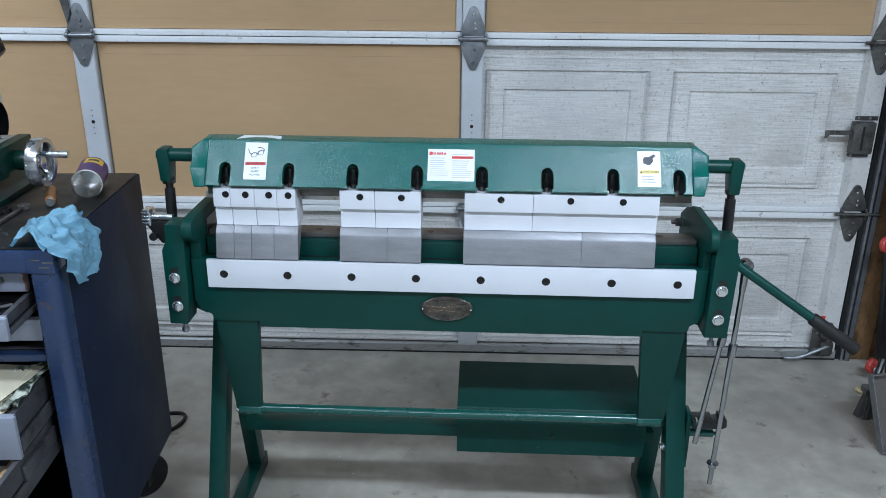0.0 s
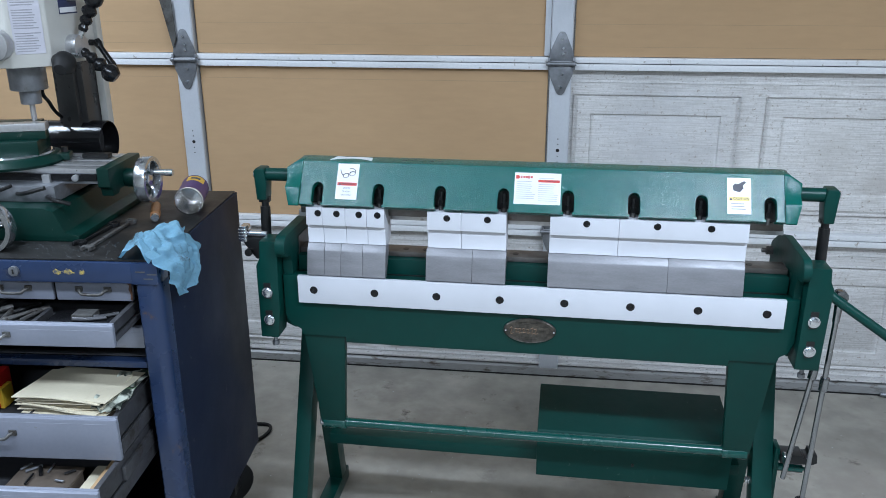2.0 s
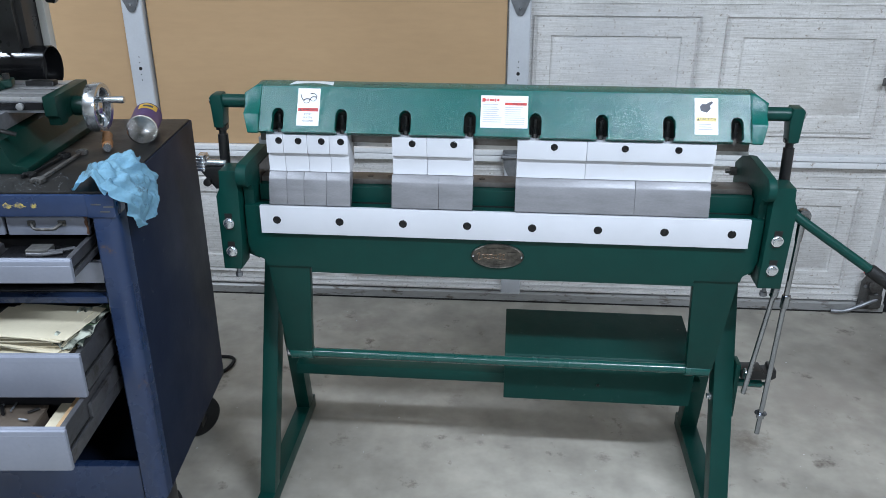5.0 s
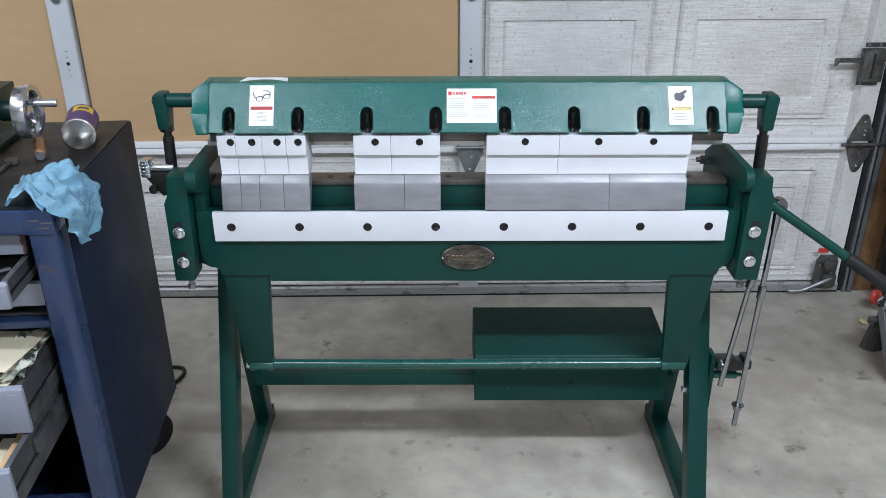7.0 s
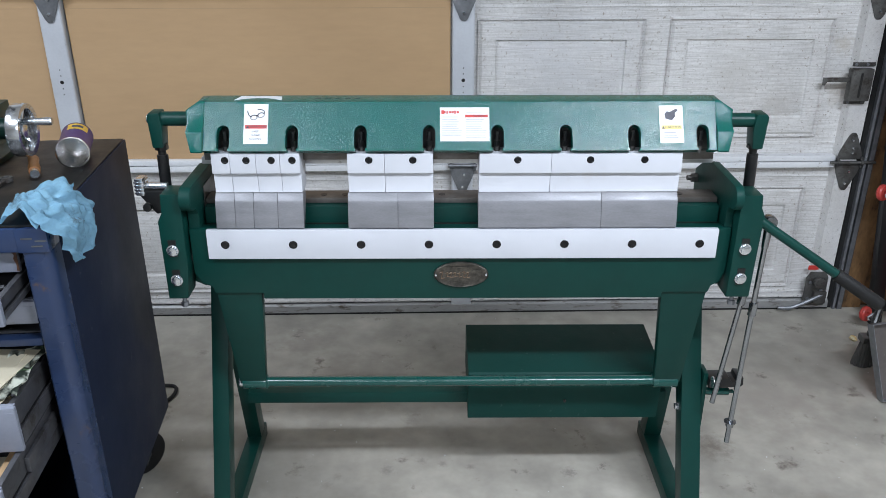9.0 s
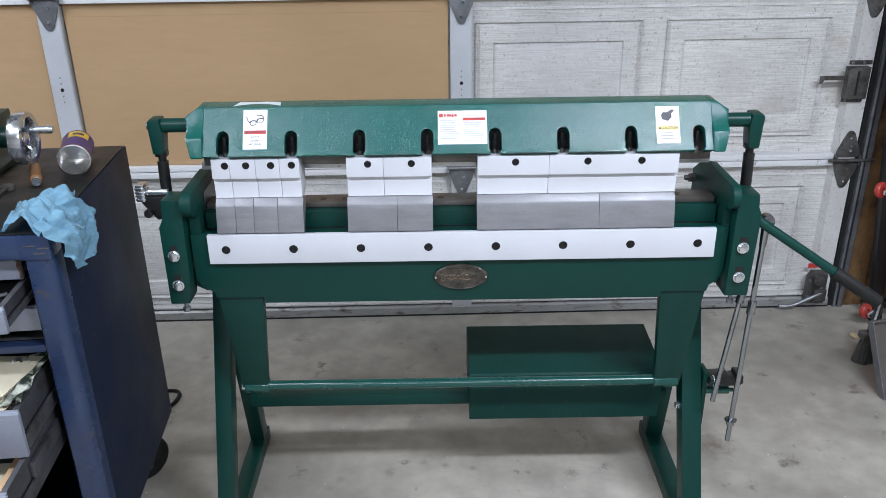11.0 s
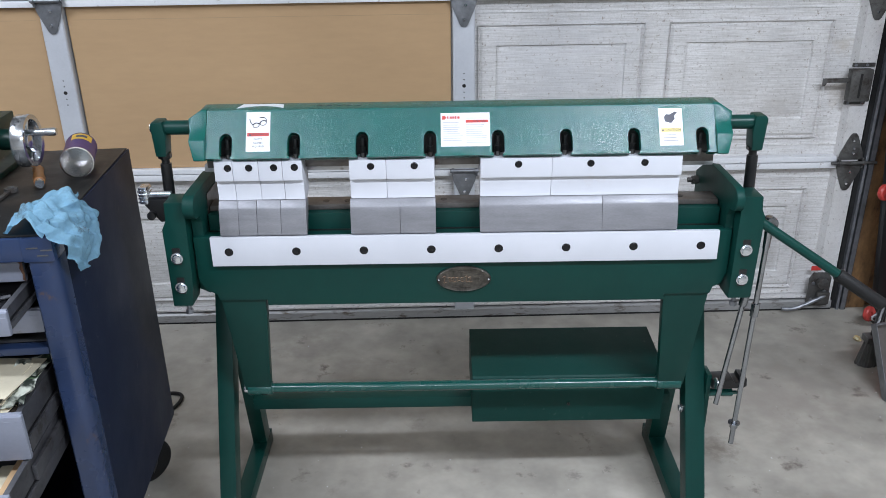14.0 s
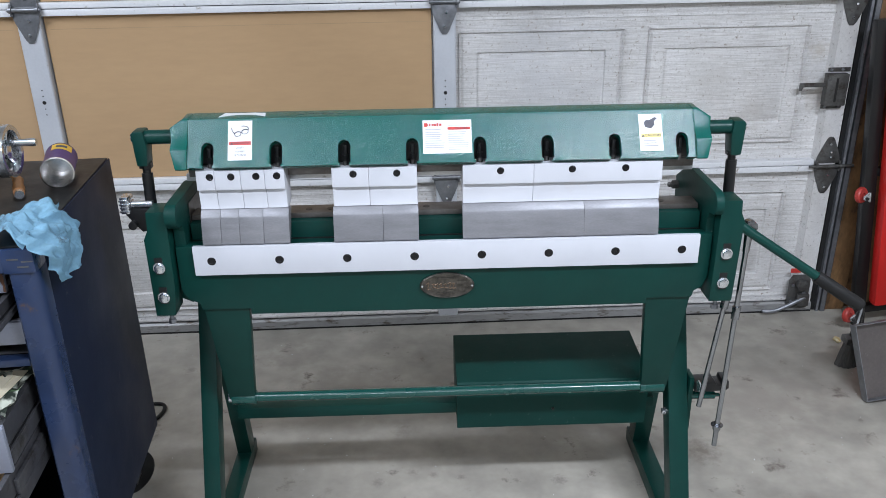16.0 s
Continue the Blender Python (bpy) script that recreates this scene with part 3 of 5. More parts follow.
HOLES = [-0.518 + 0.148 * i for i in range(8)]

# bending leaf with its two tapering arms
apron = bmesh.new()
prism([(-0.597, 0.846), (0.588, 0.846), (0.588, 0.742), (0.578, 0.716), (0.560, 0.706), (0.556, 0.690), (0.452, 0.690), (0.452, 0.676), (-0.448, 0.676), (-0.448, 0.690), (-0.556, 0.690), (-0.560, 0.706), (-0.582, 0.716), (-0.597, 0.742)], "y", 0.0122, 0.045, 0.003, bm=apron)
for s in (-1, 1):
    t = bmesh.new()
    quad = [(0.556, 0.0142, 0.712), (0.450, 0.0142, 0.712), (0.476, 0.064, 0.415), (0.538, 0.064, 0.415)]
    f = [t.verts.new((s * p[0], p[1], p[2])) for p in quad]
    g = [t.verts.new((s * p[0], p[1] + 0.024, p[2])) for p in quad]
    t.faces.new(f)
    t.faces.new(g)
    for i in range(4):
        t.faces.new((f[i], f[(i + 1) % 4], g[(i + 1) % 4], g[i]))
    bmesh.ops.recalc_face_normals(t, faces=t.faces)
    bevelled(t, 0.003)
    merge(apron, t)
leaf = part("bending_leaf", apron, "green", brake, "smooth dark green cast bending leaf")
bar = part("bending_bar", box(-0.557, 0.557, 0.0, 0.012, 0.781, 0.849, 0.0012), "white_steel", brake, "pale ground steel bending bar")
for hx in HOLES:
    b = lathe([(0.0, -0.0004), (0.0045, -0.0004), (0.0052, -0.0012), (0.0082, -0.0012), (0.0095, -0.0003), (0.0095, 0.001)], (hx, 0.0, 0.815), (0, 1, 0), 20)
    part("cap_screw", b, "plastic_black", bar, "black socket head screw")
b = lathe([(0.0, -0.006), (0.054, -0.006), (0.058, -0.007), (0.061, -0.005), (0.061, 0.0)], (0, 0, 0), (0, 1, 0), 48)
bmesh.ops.transform(b, matrix=Matrix.Translation((-0.003, 0.0122, 0.738)) @ Matrix.Diagonal((1, 1, 0.5, 1)), verts=b.verts)
badge = part("nameplate", b, "pewter", leaf, "oval cast pewter nameplate")
b = bmesh.new()
for i, (dx, hh) in enumerate(((-0.043, 0.016), (-0.031, 0.009), (-0.023, 0.011), (-0.014, 0.009), (-0.004, 0.009), (0.006, 0.014), (0.014, 0.012))):
    cx, cz = -0.003 + dx, 0.738 + 0.001 * (i % 2)
    tube([(cx - 0.004, 0.0055, cz + hh * 0.3), (cx + 0.002, 0.0055, cz + hh * 0.5), (cx - 0.001, 0.0055, cz - hh * 0.5), (cx + 0.006, 0.0055, cz - hh * 0.4)], 0.0012, 6, bm=b, steps=4)
part("relief", b, "copper", badge, "worn brassy raised strokes")
b = bmesh.new()
for i, (dx, dz, w, h) in enumerate([(0.034, 0.008, 0.022, 0.008), (0.040, 0.000, 0.010, 0.010), (-0.004, 0.019, 0.040, 0.003), (-0.004, -0.018, 0.044, 0.003), (0.004, -0.011, 0.018, 0.003)]):
    box(-0.003 + dx - w / 2, -0.003 + dx + w / 2, 0.0048, 0.0060, 0.738 + dz - h / 2, 0.738 + dz + h / 2, 0.001, bm=b)
part("relief", b, "pewter", badge)
for s in (-1, 1):
    part("rivet", rod((-0.003 + s * 0.056, 0.006, 0.738), (-0.003 + s * 0.056, 0.003, 0.738), 0.003, 0.002, seg=10), "chrome", badge)

torsion = part("torsion_rod", rod((-0.478, 0.076, 0.414), (0.478, 0.076, 0.414), 0.0125, seg=24), "green_gloss", brake, "glossy green torsion rod")
for s in (-1, 1):
    part("collar", rod((s * 0.474, 0.076, 0.414), (s * 0.533, 0.076, 0.414), 0.0175, seg=24, bev=0.002), "green_gloss", torsion)
part("end_bolt", rod((-0.533, 0.076, 0.414), (-0.5435, 0.076, 0.414), 0.0120, seg=12, bev=0.003), "chrome", torsion, "bright end bolt")

# bed: steel strip on a green beam, open behind the fingers
bed = part("bed", box(-0.569, 0.569, 0.052, 0.150, 0.780, 0.884, 0.003), "green", brake, "green bed beam under the fingers")
# no real lip: a black strip paints the shaded gap under the bed
part("bed_lip", box(-0.569, 0.569, 0.046, 0.054, 0.770, 0.846, 0.001), "black", bed, "black strip standing in for shade in the gap below the bed")
strip = part("bed_strip", box(-0.568, 0.568, 0.070, 0.122, 0.885, 0.897, 0.0012), "bed_steel", bed, "stained bare steel bed strip")
for hx in [-0.31, -0.262, -0.045, 0.488, 0.33, 0.18, 0.05, -0.12, -0.4]:
    part("screw_hole", rod((hx, 0.094, 0.8965), (hx, 0.094, 0.8978), 0.0075, seg=16), "black", strip)

# clamp beam with eight open slots
p_bot, p_top = Vector((0.0, 1.028)), Vector((0.058, 1.117))
slope = p_top - p_bot
length = slope.length
SLOTS = [-0.5045 + 0.144 * i for i in range(8)]
outline = [(-0.546, 0.0)]
for hx in SLOTS:
    w, h = 0.0133, 0.040
    outline += [(hx - w * 0.75, 0.0), (hx - w * 0.75, 0.004), (hx - w, 0.006)]
    outline += [(hx - w * math.cos(a), h + w * 1.15 * math.sin(a)) for a in [math.pi * i / 8 for i in range(9)]]
    outline += [(hx + w, 0.006), (hx + w * 0.75, 0.004), (hx + w * 0.75, 0.0)]
outline += [(0.532, 0.0), (0.532, length), (-0.546, length)]
t = prism(outline, "y", 0.0, 0.016)
tilt = math.atan2(slope.x, slope.y)
for v in t.verts:
    along, deep = v.co.z, v.co.y
    v.co.y = p_bot.x + along * math.sin(tilt) + deep * math.cos(tilt)
    v.co.z = p_bot.y + along * math.cos(tilt) - deep * math.sin(tilt)
bmesh.ops.triangulate(t, faces=[f for f in t.faces if len(f.verts) > 4])
prism([(0.058, 1.1172), (0.068, 1.1190), (0.108, 1.1190), (0.122, 1.107), (0.150, 1.050), (0.140, 1.012), (0.066, 1.012), (0.066, 1.106)], "x", -0.545, 0.531, bm=t)
clamp = part("clamp_beam", t, "hammer", brake, "hammered green clamp beam")
clamp.location = (0, 0.012, -0.0034)
for s in (-1, 1):
    x_out, x_in = (-0.582, -0.5462) if s < 0 else (0.567, 0.5322)
    b = prism([(0.034, 1.0795), (0.048, 1.1010), (0.0585, 1.1175), (0.068, 1.1192), (0.108, 1.1192), (0.124, 1.1000), (0.152, 1.050), (0.142, 1.016), (0.040, 1.016), (-0.003, 1.0240), (-0.005, 1.0265), (0.012, 1.0640)], "x", x_out, x_in)
    for v in b.verts:
        if v.co.z > 1.105 and abs(v.co.x - x_out) < 1e-4:
            v.co.x -= s * 0.022
        elif v.co.z < 1.035 and abs(v.co.x - x_out) < 1e-4:
            v.co.x -= s * 0.011
    bevelled(b, 0.003)
    part("end_cap", b, "hammer", clamp, "hammered green end cap")
for hx in SLOTS:
    b = rod((hx, 0.034, 1.018), (hx, 0.034, 1.040), 0.0068, seg=6)
    rod((hx, 0.034, 1.040), (hx, 0.034, 1.060), 0.0042, seg=10, bm=b)
    part("clamp_screw", b, "black", clamp, "black clamp screw in a slot")
    part("screw_seat", rod((hx, 0.030, 1.013), (hx, 0.030, 1.0275), 0.0045, seg=12), "dirty_zinc", clamp)
# black sheet inside the beam paints the shadow seen through the slots
part("cavity", box(-0.552, 0.536, 0.058, 0.064, 1.012, 1.100), "black", clamp, "black sheet standing in for the shadow behind the slots")
part("finger_rail", box(-0.560, 0.545, 0.056, 0.082, 0.990, 1.0095, 0.0015), "bed_steel", clamp, "worn steel finger rail")
part("finger_rail", box(-0.575, 0.555, 0.084, 0.104, 0.972, 0.988, 0.0015), "steel", clamp, "bright steel finger rail")
t = bmesh.new()
pts = [(-0.484 + 0.10 * u, 0.064 + 0.040 * u * (1 - u) * 2) for u in [i / 8 for i in range(9)]]
prism(pts + [(-0.388, 0.094), (-0.414, 0.099), (-0.444, 0.097), (-0.476, 0.099)], "z", 1.1191, 1.1200, bm=t)
part("paint_chip", t, "label", clamp, "bare pale chip in the paint")
t = bmesh.new()
for u in range(5):
    x0 = -0.315 + 0.021 * u
    prism([(x0, 0.076 + 0.004 * (u % 2)), (x0 + 0.010, 0.075 + 0.003 * (u % 3)), (x0 + 0.012, 0.081 + 0.002 * (u % 2)), (x0 + 0.002, 0.083)], "z", 1.1191, 1.1195, bm=t)
part("scuff", t, "black", clamp, "dark scuff marks on the top edge")


def sticker(x0, x1, u0, u1):
    """A sticker's pose on the sloped face: x to the right, y up the slope, from its centre."""
    u = (u0 + u1) / 2
    c = Vector(((x0 + x1) / 2, p_bot.x + u * math.sin(tilt), p_bot.y + u * math.cos(tilt)))
    return Matrix.Translation(c) @ Matrix.Rotation(math.pi / 2 - tilt, 4, "X")


def flat(w, h, x, y, lift, m):
    return box(x - w / 2, x + w / 2, y - h / 2, y + h / 2, lift, lift + 0.0003, m=m)


def bars(m, x0, x1, rows, h, rng):
    b = bmesh.new()
    for y in rows:
        w = (x1 - x0) * rng.uniform(0.7, 1.0)
        box(x0, x0 + w, y - h / 2, y + h / 2, 0.0009, 0.0011, m=m, bm=b)
    return b


rng = random.Random(4)
m1 = sticker(-0.4615, -0.4105, 0.014, 0.102)
lab = part("warning_label", flat(0.051, 0.087, 0, 0, 0.0003, m1), "label", clamp, "white label with spectacles and a red band")
b = bmesh.new()
for lx, ly in ((-0.0045, 0.0140), (0.0105, 0.0190)):
    t = lathe([(0.0060, 0), (0.0075, 0.0003), (0.0060, 0.0006)], (0, 0, 0), (0, 0, 1), 18)
    bmesh.ops.transform(t, matrix=m1 @ Matrix.Translation((lx, ly, 0.0008)) @ Matrix.Rotation(0.3, 4, "Z") @ Matrix.Diagonal((1.0, 0.74, 1, 1)), verts=t.verts)
    merge(b, t)
    tube([m1 @ Vector(p) for p in ((lx - 0.0072, ly + 0.0012, 0.001), (lx - 0.001, ly + 0.0052, 0.001), (lx + 0.0066, ly + 0.0044, 0.001))], 0.0011, 6, bm=b)
for q in ([(0.0165, 0.0215, 0.001), (0.0175, 0.0265, 0.001), (0.012, 0.0310, 0.001), (0.003, 0.0315, 0.001)], [(-0.0112, 0.0150, 0.001), (-0.0155, 0.0200, 0.001), (-0.0185, 0.0285, 0.001)], [(0.0015, 0.0155, 0.001), (0.003, 0.0185, 0.001), (0.0045, 0.0172, 0.001)]):
    tube([m1 @ Vector(p) for p in q], 0.0009, 6, bm=b)
part("pictogram", b, "label_ink", lab)
part("red_band", flat(0.046, 0.0078, 0, -0.0062, 0.0007, m1), "label_red", lab)
words("lettering", "WARNING", 0.0074, m1 @ Matrix.Translation((0.0050, -0.0062, 0.0016)), "label_ink", lab)
t = prism([(-0.0200, -0.0090), (-0.0140, -0.0090), (-0.0170, -0.0034)], "z", 0.0012, 0.0015)
bmesh.ops.transform(t, matrix=m1, verts=t.verts)
part("triangle", t, "label_ink", lab)
for ly, text in ((-0.0165, "SAFETY"), (-0.0245, "GLASSES"), (-0.0325, "REQUIRED")):
    words("lettering", text, 0.0054, m1 @ Matrix.Translation((0, ly, 0.0010)), "label_ink", lab)

m2 = sticker(-0.0515, 0.0565, 0.0195, 0.0935)
lab = part("instruction_label", flat(0.104, 0.074, 0, 0, 0.0003, m2), "label", clamp, "white instruction label with red headings")
part("red_band", flat(0.048, 0.006, 0.025, 0.018, 0.0007, m2), "label_red", lab)
t = bmesh.new()
for i, (mw, mh) in enumerate(((0.0065, 0.0085), (0.0035, 0.005), (0.0030, 0.006), (0.0045, 0.005), (0.0045, 0.005), (0.0035, 0.007), (0.0050, 0.005))):
    box(-0.049 + 0.0054 * i, -0.049 + 0.0054 * i + mw, 0.0265 - mh / 2, 0.0265 + mh / 2, 0.0007, 0.0010, m=m2, bm=t)
part("red_mark", t, "label_red", lab, "red maker's mark")
part("print", bars(m2, -0.047, -0.004, [0.016] + [0.010 - 0.0048 * i for i in range(8)], 0.0016, rng), "label_faint", lab)
part("print", bars(m2, 0.002, 0.047, [0.025] + [0.010 - 0.0048 * i for i in range(9)], 0.0016, rng), "label_faint", lab)
words("lettering", "WARNING!", 0.0052, m2 @ Matrix.Translation((0.030, 0.018, 0.0014)), "label_ink", lab)

m3 = sticker(0.412, 0.464, 0.016, 0.096)
lab = part("caution_label", flat(0.050, 0.082, 0, 0, 0.0003, m3), "label", clamp, "white label with a pinch symbol and yellow lettering")
part("pictogram", prism([(-0.012, 0.012), (-0.014, 0.022), (-0.009, 0.028), (-0.002, 0.027), (0.010, 0.034), (0.015, 0.031), (0.008, 0.024), (0.009, 0.017), (0.001, 0.008)], "z", 0.0007, 0.0010), "label_ink", lab)
bpy.data.objects[lab.name].children[0].data.transform(m3)
words("lettering", "CAUTION", 0.0076, m3 @ Matrix.Translation((0.0035, -0.007, 0.0016)), "label_ink", lab)
part("yellow_band", flat(0.043, 0.009, 0, -0.007, 0.0007, m3), "label_pale_yellow", lab)
t = prism([(-0.0205, -0.0100), (-0.0145, -0.0100), (-0.0175, -0.0040)], "z", 0.0012, 0.0015)
bmesh.ops.transform(t, matrix=m3, verts=t.verts)
part("triangle", t, "label_ink", lab)
part("print", bars(m3, -0.017, 0.018, (-0.018, -0.024, -0.030), 0.0022, rng), "label_grey", lab)

# fingers: a pale body and a bare nose each
BODY = [(0.090, 1.012), (0.024, 1.0155), (0.021, 1.0135), (0.019, 0.972), (0.030, 0.9690), (0.030, 0.965), (0.028, 0.961), (0.030, 0.932), (0.0275, 0.9265), (0.060, 0.9190), (0.090, 0.930)]
NOSE = [(0.060, 0.9185), (0.0272, 0.9260), (0.0255, 0.9245), (0.0160, 0.9125), (0.0145, 0.9090), (0.0120, 0.8970), (0.0035, 0.8535), (0.006, 0.851), (0.018, 0.851), (0.050, 0.898)]
for x0, x1 in ((-0.533, -0.4945), (-0.4940, -0.4395), (-0.4390, -0.3885), (-0.3880, -0.346), (-0.246, -0.1675), (-0.1670, -0.064), (0.034, 0.1865), (0.187, 0.464)):
    part("finger", prism(BODY, "x", x0, x1, 0.0012), "white_steel", brake, "pale ground steel finger")
for x0, x1 in ((-0.533, -0.4915), (-0.4910, -0.4515), (-0.4510, -0.3995), (-0.3990, -0.344), (-0.248, -0.1405), (-0.1400, -0.063), (0.033, 0.2985), (0.2990, 0.463)):
    part("nose", prism(NOSE, "x", x0, x1, 0.0008), "grey_steel", brake, "bare grey steel finger nose")
for hx in (-0.504, -0.459, -0.406, -0.362, -0.200, -0.107, 0.115, 0.269, 0.384):
    b = lathe([(0.0, -0.0004), (0.0042, -0.0004), (0.005, -0.0012), (0.0068, -0.0012), (0.0078, -0.0005), (0.0078, 0.001)], (hx, 0.0198, 1.001), (0, 1, 0), 18)
    part("finger_screw", b, "plastic_black", brake, "black socket head screw")

# ends: bed side plates, bolted leaf brackets, shafts, arms and threaded links
for s in (-1, 1):
    nose = [(-0.004 + 0.027 * math.cos(a), 0.925 + 0.027 * math.sin(a)) for a in [math.pi * (1.38 - 0.88 * i / 9) for i in range(10)]]
    prof = nose + [(0.150, 0.953), (0.205, 0.938), (0.262, 0.902), (0.255, 0.780), (0.020, 0.770), (0.020, 0.880), (0.008, 0.897)]
    side = part("side_plate", prism(prof, "x", s * 0.573, s * (0.598 if s < 0 else 0.591), 0.003), "green_dull", brake, "green bed side plate with a rounded nose")
    part("web", box(s * 0.5725, s * 0.585, 0.0455, 0.0700, 0.790, 0.895, 0.003), "green", side)
    if s < 0:
        part("greasy_face", box(s * 0.5712, s * 0.5726, 0.072, 0.235, 0.800, 0.925), "bed_steel", side, "greasy bare inner face")
    out = [(0.599, 0.936), (0.641, 0.936), (0.643, 0.894), (0.653, 0.874), (0.653, 0.690), (0.610, 0.690), (0.602, 0.760)] if s < 0 else [(0.592, 0.931), (0.636, 0.931), (0.638, 0.902), (0.646, 0.884), (0.640, 0.690), (0.588, 0.690), (0.590, 0.760)]
    brk = part("leaf_bracket", prism([(s * p[0], p[1]) for p in out], "y", -0.012, 0.050, 0.0025), "green", brake, "green bolted leaf bracket")
    bx = -0.629 if s < 0 else 0.614
    for bz in (0.808, 0.737):
        part("slot", box(s * (abs(bx) - 0.0085), s * (abs(bx) + 0.0085), -0.0128, -0.011, bz - 0.016, bz + 0.024, 0.0), "black", brk)
        hexbolt((bx, -0.0127, bz), (0, -1, 0), 0.0108, 0.009, brk, label="zinc hex bolt")
    b = rod((bx, 0.018, 0.690), (bx, 0.018, 0.668), 0.0048, seg=12)
    rod((bx, 0.018, 0.668), (bx, 0.018, 0.657), 0.0088, seg=6, bev=0.001, bm=b)
    part("adjusting_bolt", b, "zinc", brk, "zinc adjusting bolt")
    part("lug", prism([(s * 0.574, 0.742), (s * 0.620, 0.742), (s * 0.620, 0.708), (s * 0.606, 0.700), (s * 0.586, 0.690), (s * 0.578, 0.700)], "y", 0.052, 0.080, 0.002), "green", brk)
    so, sz = (0.0, -0.004) if s < 0 else (-0.019, -0.009)
    shaft = part("clamp_shaft", rod((s * 0.555, 0.085, 1.078 + sz), (s * (0.660 + so), 0.085, 1.078 + sz), 0.0155, seg=22), "green", brake)
    part("arm", prism([(s * (p[0] + so), p[1] + sz) for p in ((0.645, 1.095), (0.667, 1.095), (0.672, 1.089), (0.668, 1.018), (0.645, 1.018), (0.642, 1.050), (0.641, 1.060))], "y", 0.064, 0.106, 0.004), "green", shaft, "green clamp arm")
    part("stub", rod((s * (0.670 + so), 0.085, 1.078 + sz), (s * (0.677 + so), 0.085, 1.078 + sz), 0.010, seg=14, bev=0.002), "chrome", shaft)
    lx = s * (0.655 + so)
    b = rod((lx, 0.085, 1.022 + sz), (lx, 0.085, 1.006), 0.0150, seg=6)
    rod((lx, 0.085, 1.008), (lx, 0.084, 0.994), 0.0088, seg=12, bm=b)
    rod((lx, 0.084, 0.994), (lx, 0.075, 0.880), 0.0122, seg=12, bm=b)
    part("link_screw", b, "black", shaft, "black threaded link")
    nut = rod((s * 0.5705, 0.232, 0.887), (s * 0.556, 0.232, 0.887), 0.011, seg=6, bev=0.001)
    rod((s * 0.5705, 0.232, 0.887), (s * 0.546, 0.232, 0.887), 0.006, seg=10, bm=nut)
    part("nut", nut, "dirty_zinc", side)
knob = part("stop_rod", rod((-0.640, 0.045, 0.936), (-0.686, 0.045, 0.936), 0.0075, seg=16), "chrome", brake, "bright steel stop rod")
t = box(-0.706, -0.688, 0.030, 0.062, 0.918, 0.956, 0.002)
for i in range(4):
    box(-0.7075, -0.6865, 0.0285, 0.0635, 0.922 + 0.008 * i, 0.926 + 0.008 * i, 0.001, bm=t)
part("knob", t, "chrome", knob, "bright ridged metal knob")
t = prism([(-0.700, 0.917), (-0.690, 0.928), (-0.650, 0.928), (-0.6415, 0.920), (-0.6415, 0.878), (-0.668, 0.874), (-0.682, 0.892)], "y", 0.034, 0.066, 0.003)
rod((-0.684, 0.034, 0.893), (-0.684, 0.022, 0.893), 0.0095, seg=14, bev=0.002, bm=t)
part("stop_clamp", t, "black", knob, "black stop clamp")

# lever and tie rods
lever = part("lever", tube([(0.640, 0.000, 0.872), (0.656, -0.006, 0.860), (0.690, -0.016, 0.838), (0.826, -0.0535, 0.751)], 0.0105, 14), "green", brake, "green bending lever")
b = rod((0.806, -0.048, 0.7635), (0.902, -0.076, 0.702), 0.0145, seg=22, bev=0.003)
lathe([(0.0090, 0), (0.0120, 0.0012), (0.0125, 0.0)], (0.902, -0.076, 0.702), (0.096, -0.028, -0.0615), 20, bm=b)
part("lever_grip", b, "grip", lever, "dark rubber grip")
link = part("tie_rod", rod((0.668, 0.012, 0.850), (0.656, 0.012, 0.276), 0.0062, seg=12), "rod_zinc", brake, "zinc tie rod")
part("rod_end", rod((0.668, 0.000, 0.862), (0.668, 0.024, 0.862), 0.0150, seg=18, bev=0.003), "rod_zinc", link)
part("rod_neck", rod((0.668, 0.012, 0.850), (0.667, 0.012, 0.800), 0.0095, 0.0075, seg=12), "rod_zinc", link)
part("pin", rod((0.645, 0.012, 0.864), (0.679, 0.012, 0.864), 0.007, seg=12), "rod_zinc", link)
part("coupling", rod((0.6648, 0.012, 0.664), (0.6639, 0.012, 0.631), 0.0105, seg=6, bev=0.001), "rod_zinc", link)
part("stop_washer", rod((0.6565, 0.012, 0.335), (0.6565, 0.012, 0.337), 0.0145, seg=22), "rod_zinc", link)
part("stop_nut", rod((0.6565, 0.012, 0.322), (0.6565, 0.012, 0.334), 0.0095, seg=6), "rod_zinc", link)
link = part("tie_rod", rod((0.646, 0.030, 0.690), (0.612, 0.030, 0.380), 0.0062, seg=12), "rod_zinc", brake, "zinc tie rod")
part("coupling", rod((0.6450, 0.030, 0.682), (0.642, 0.030, 0.650), 0.0105, seg=6, bev=0.001), "rod_zinc", link)

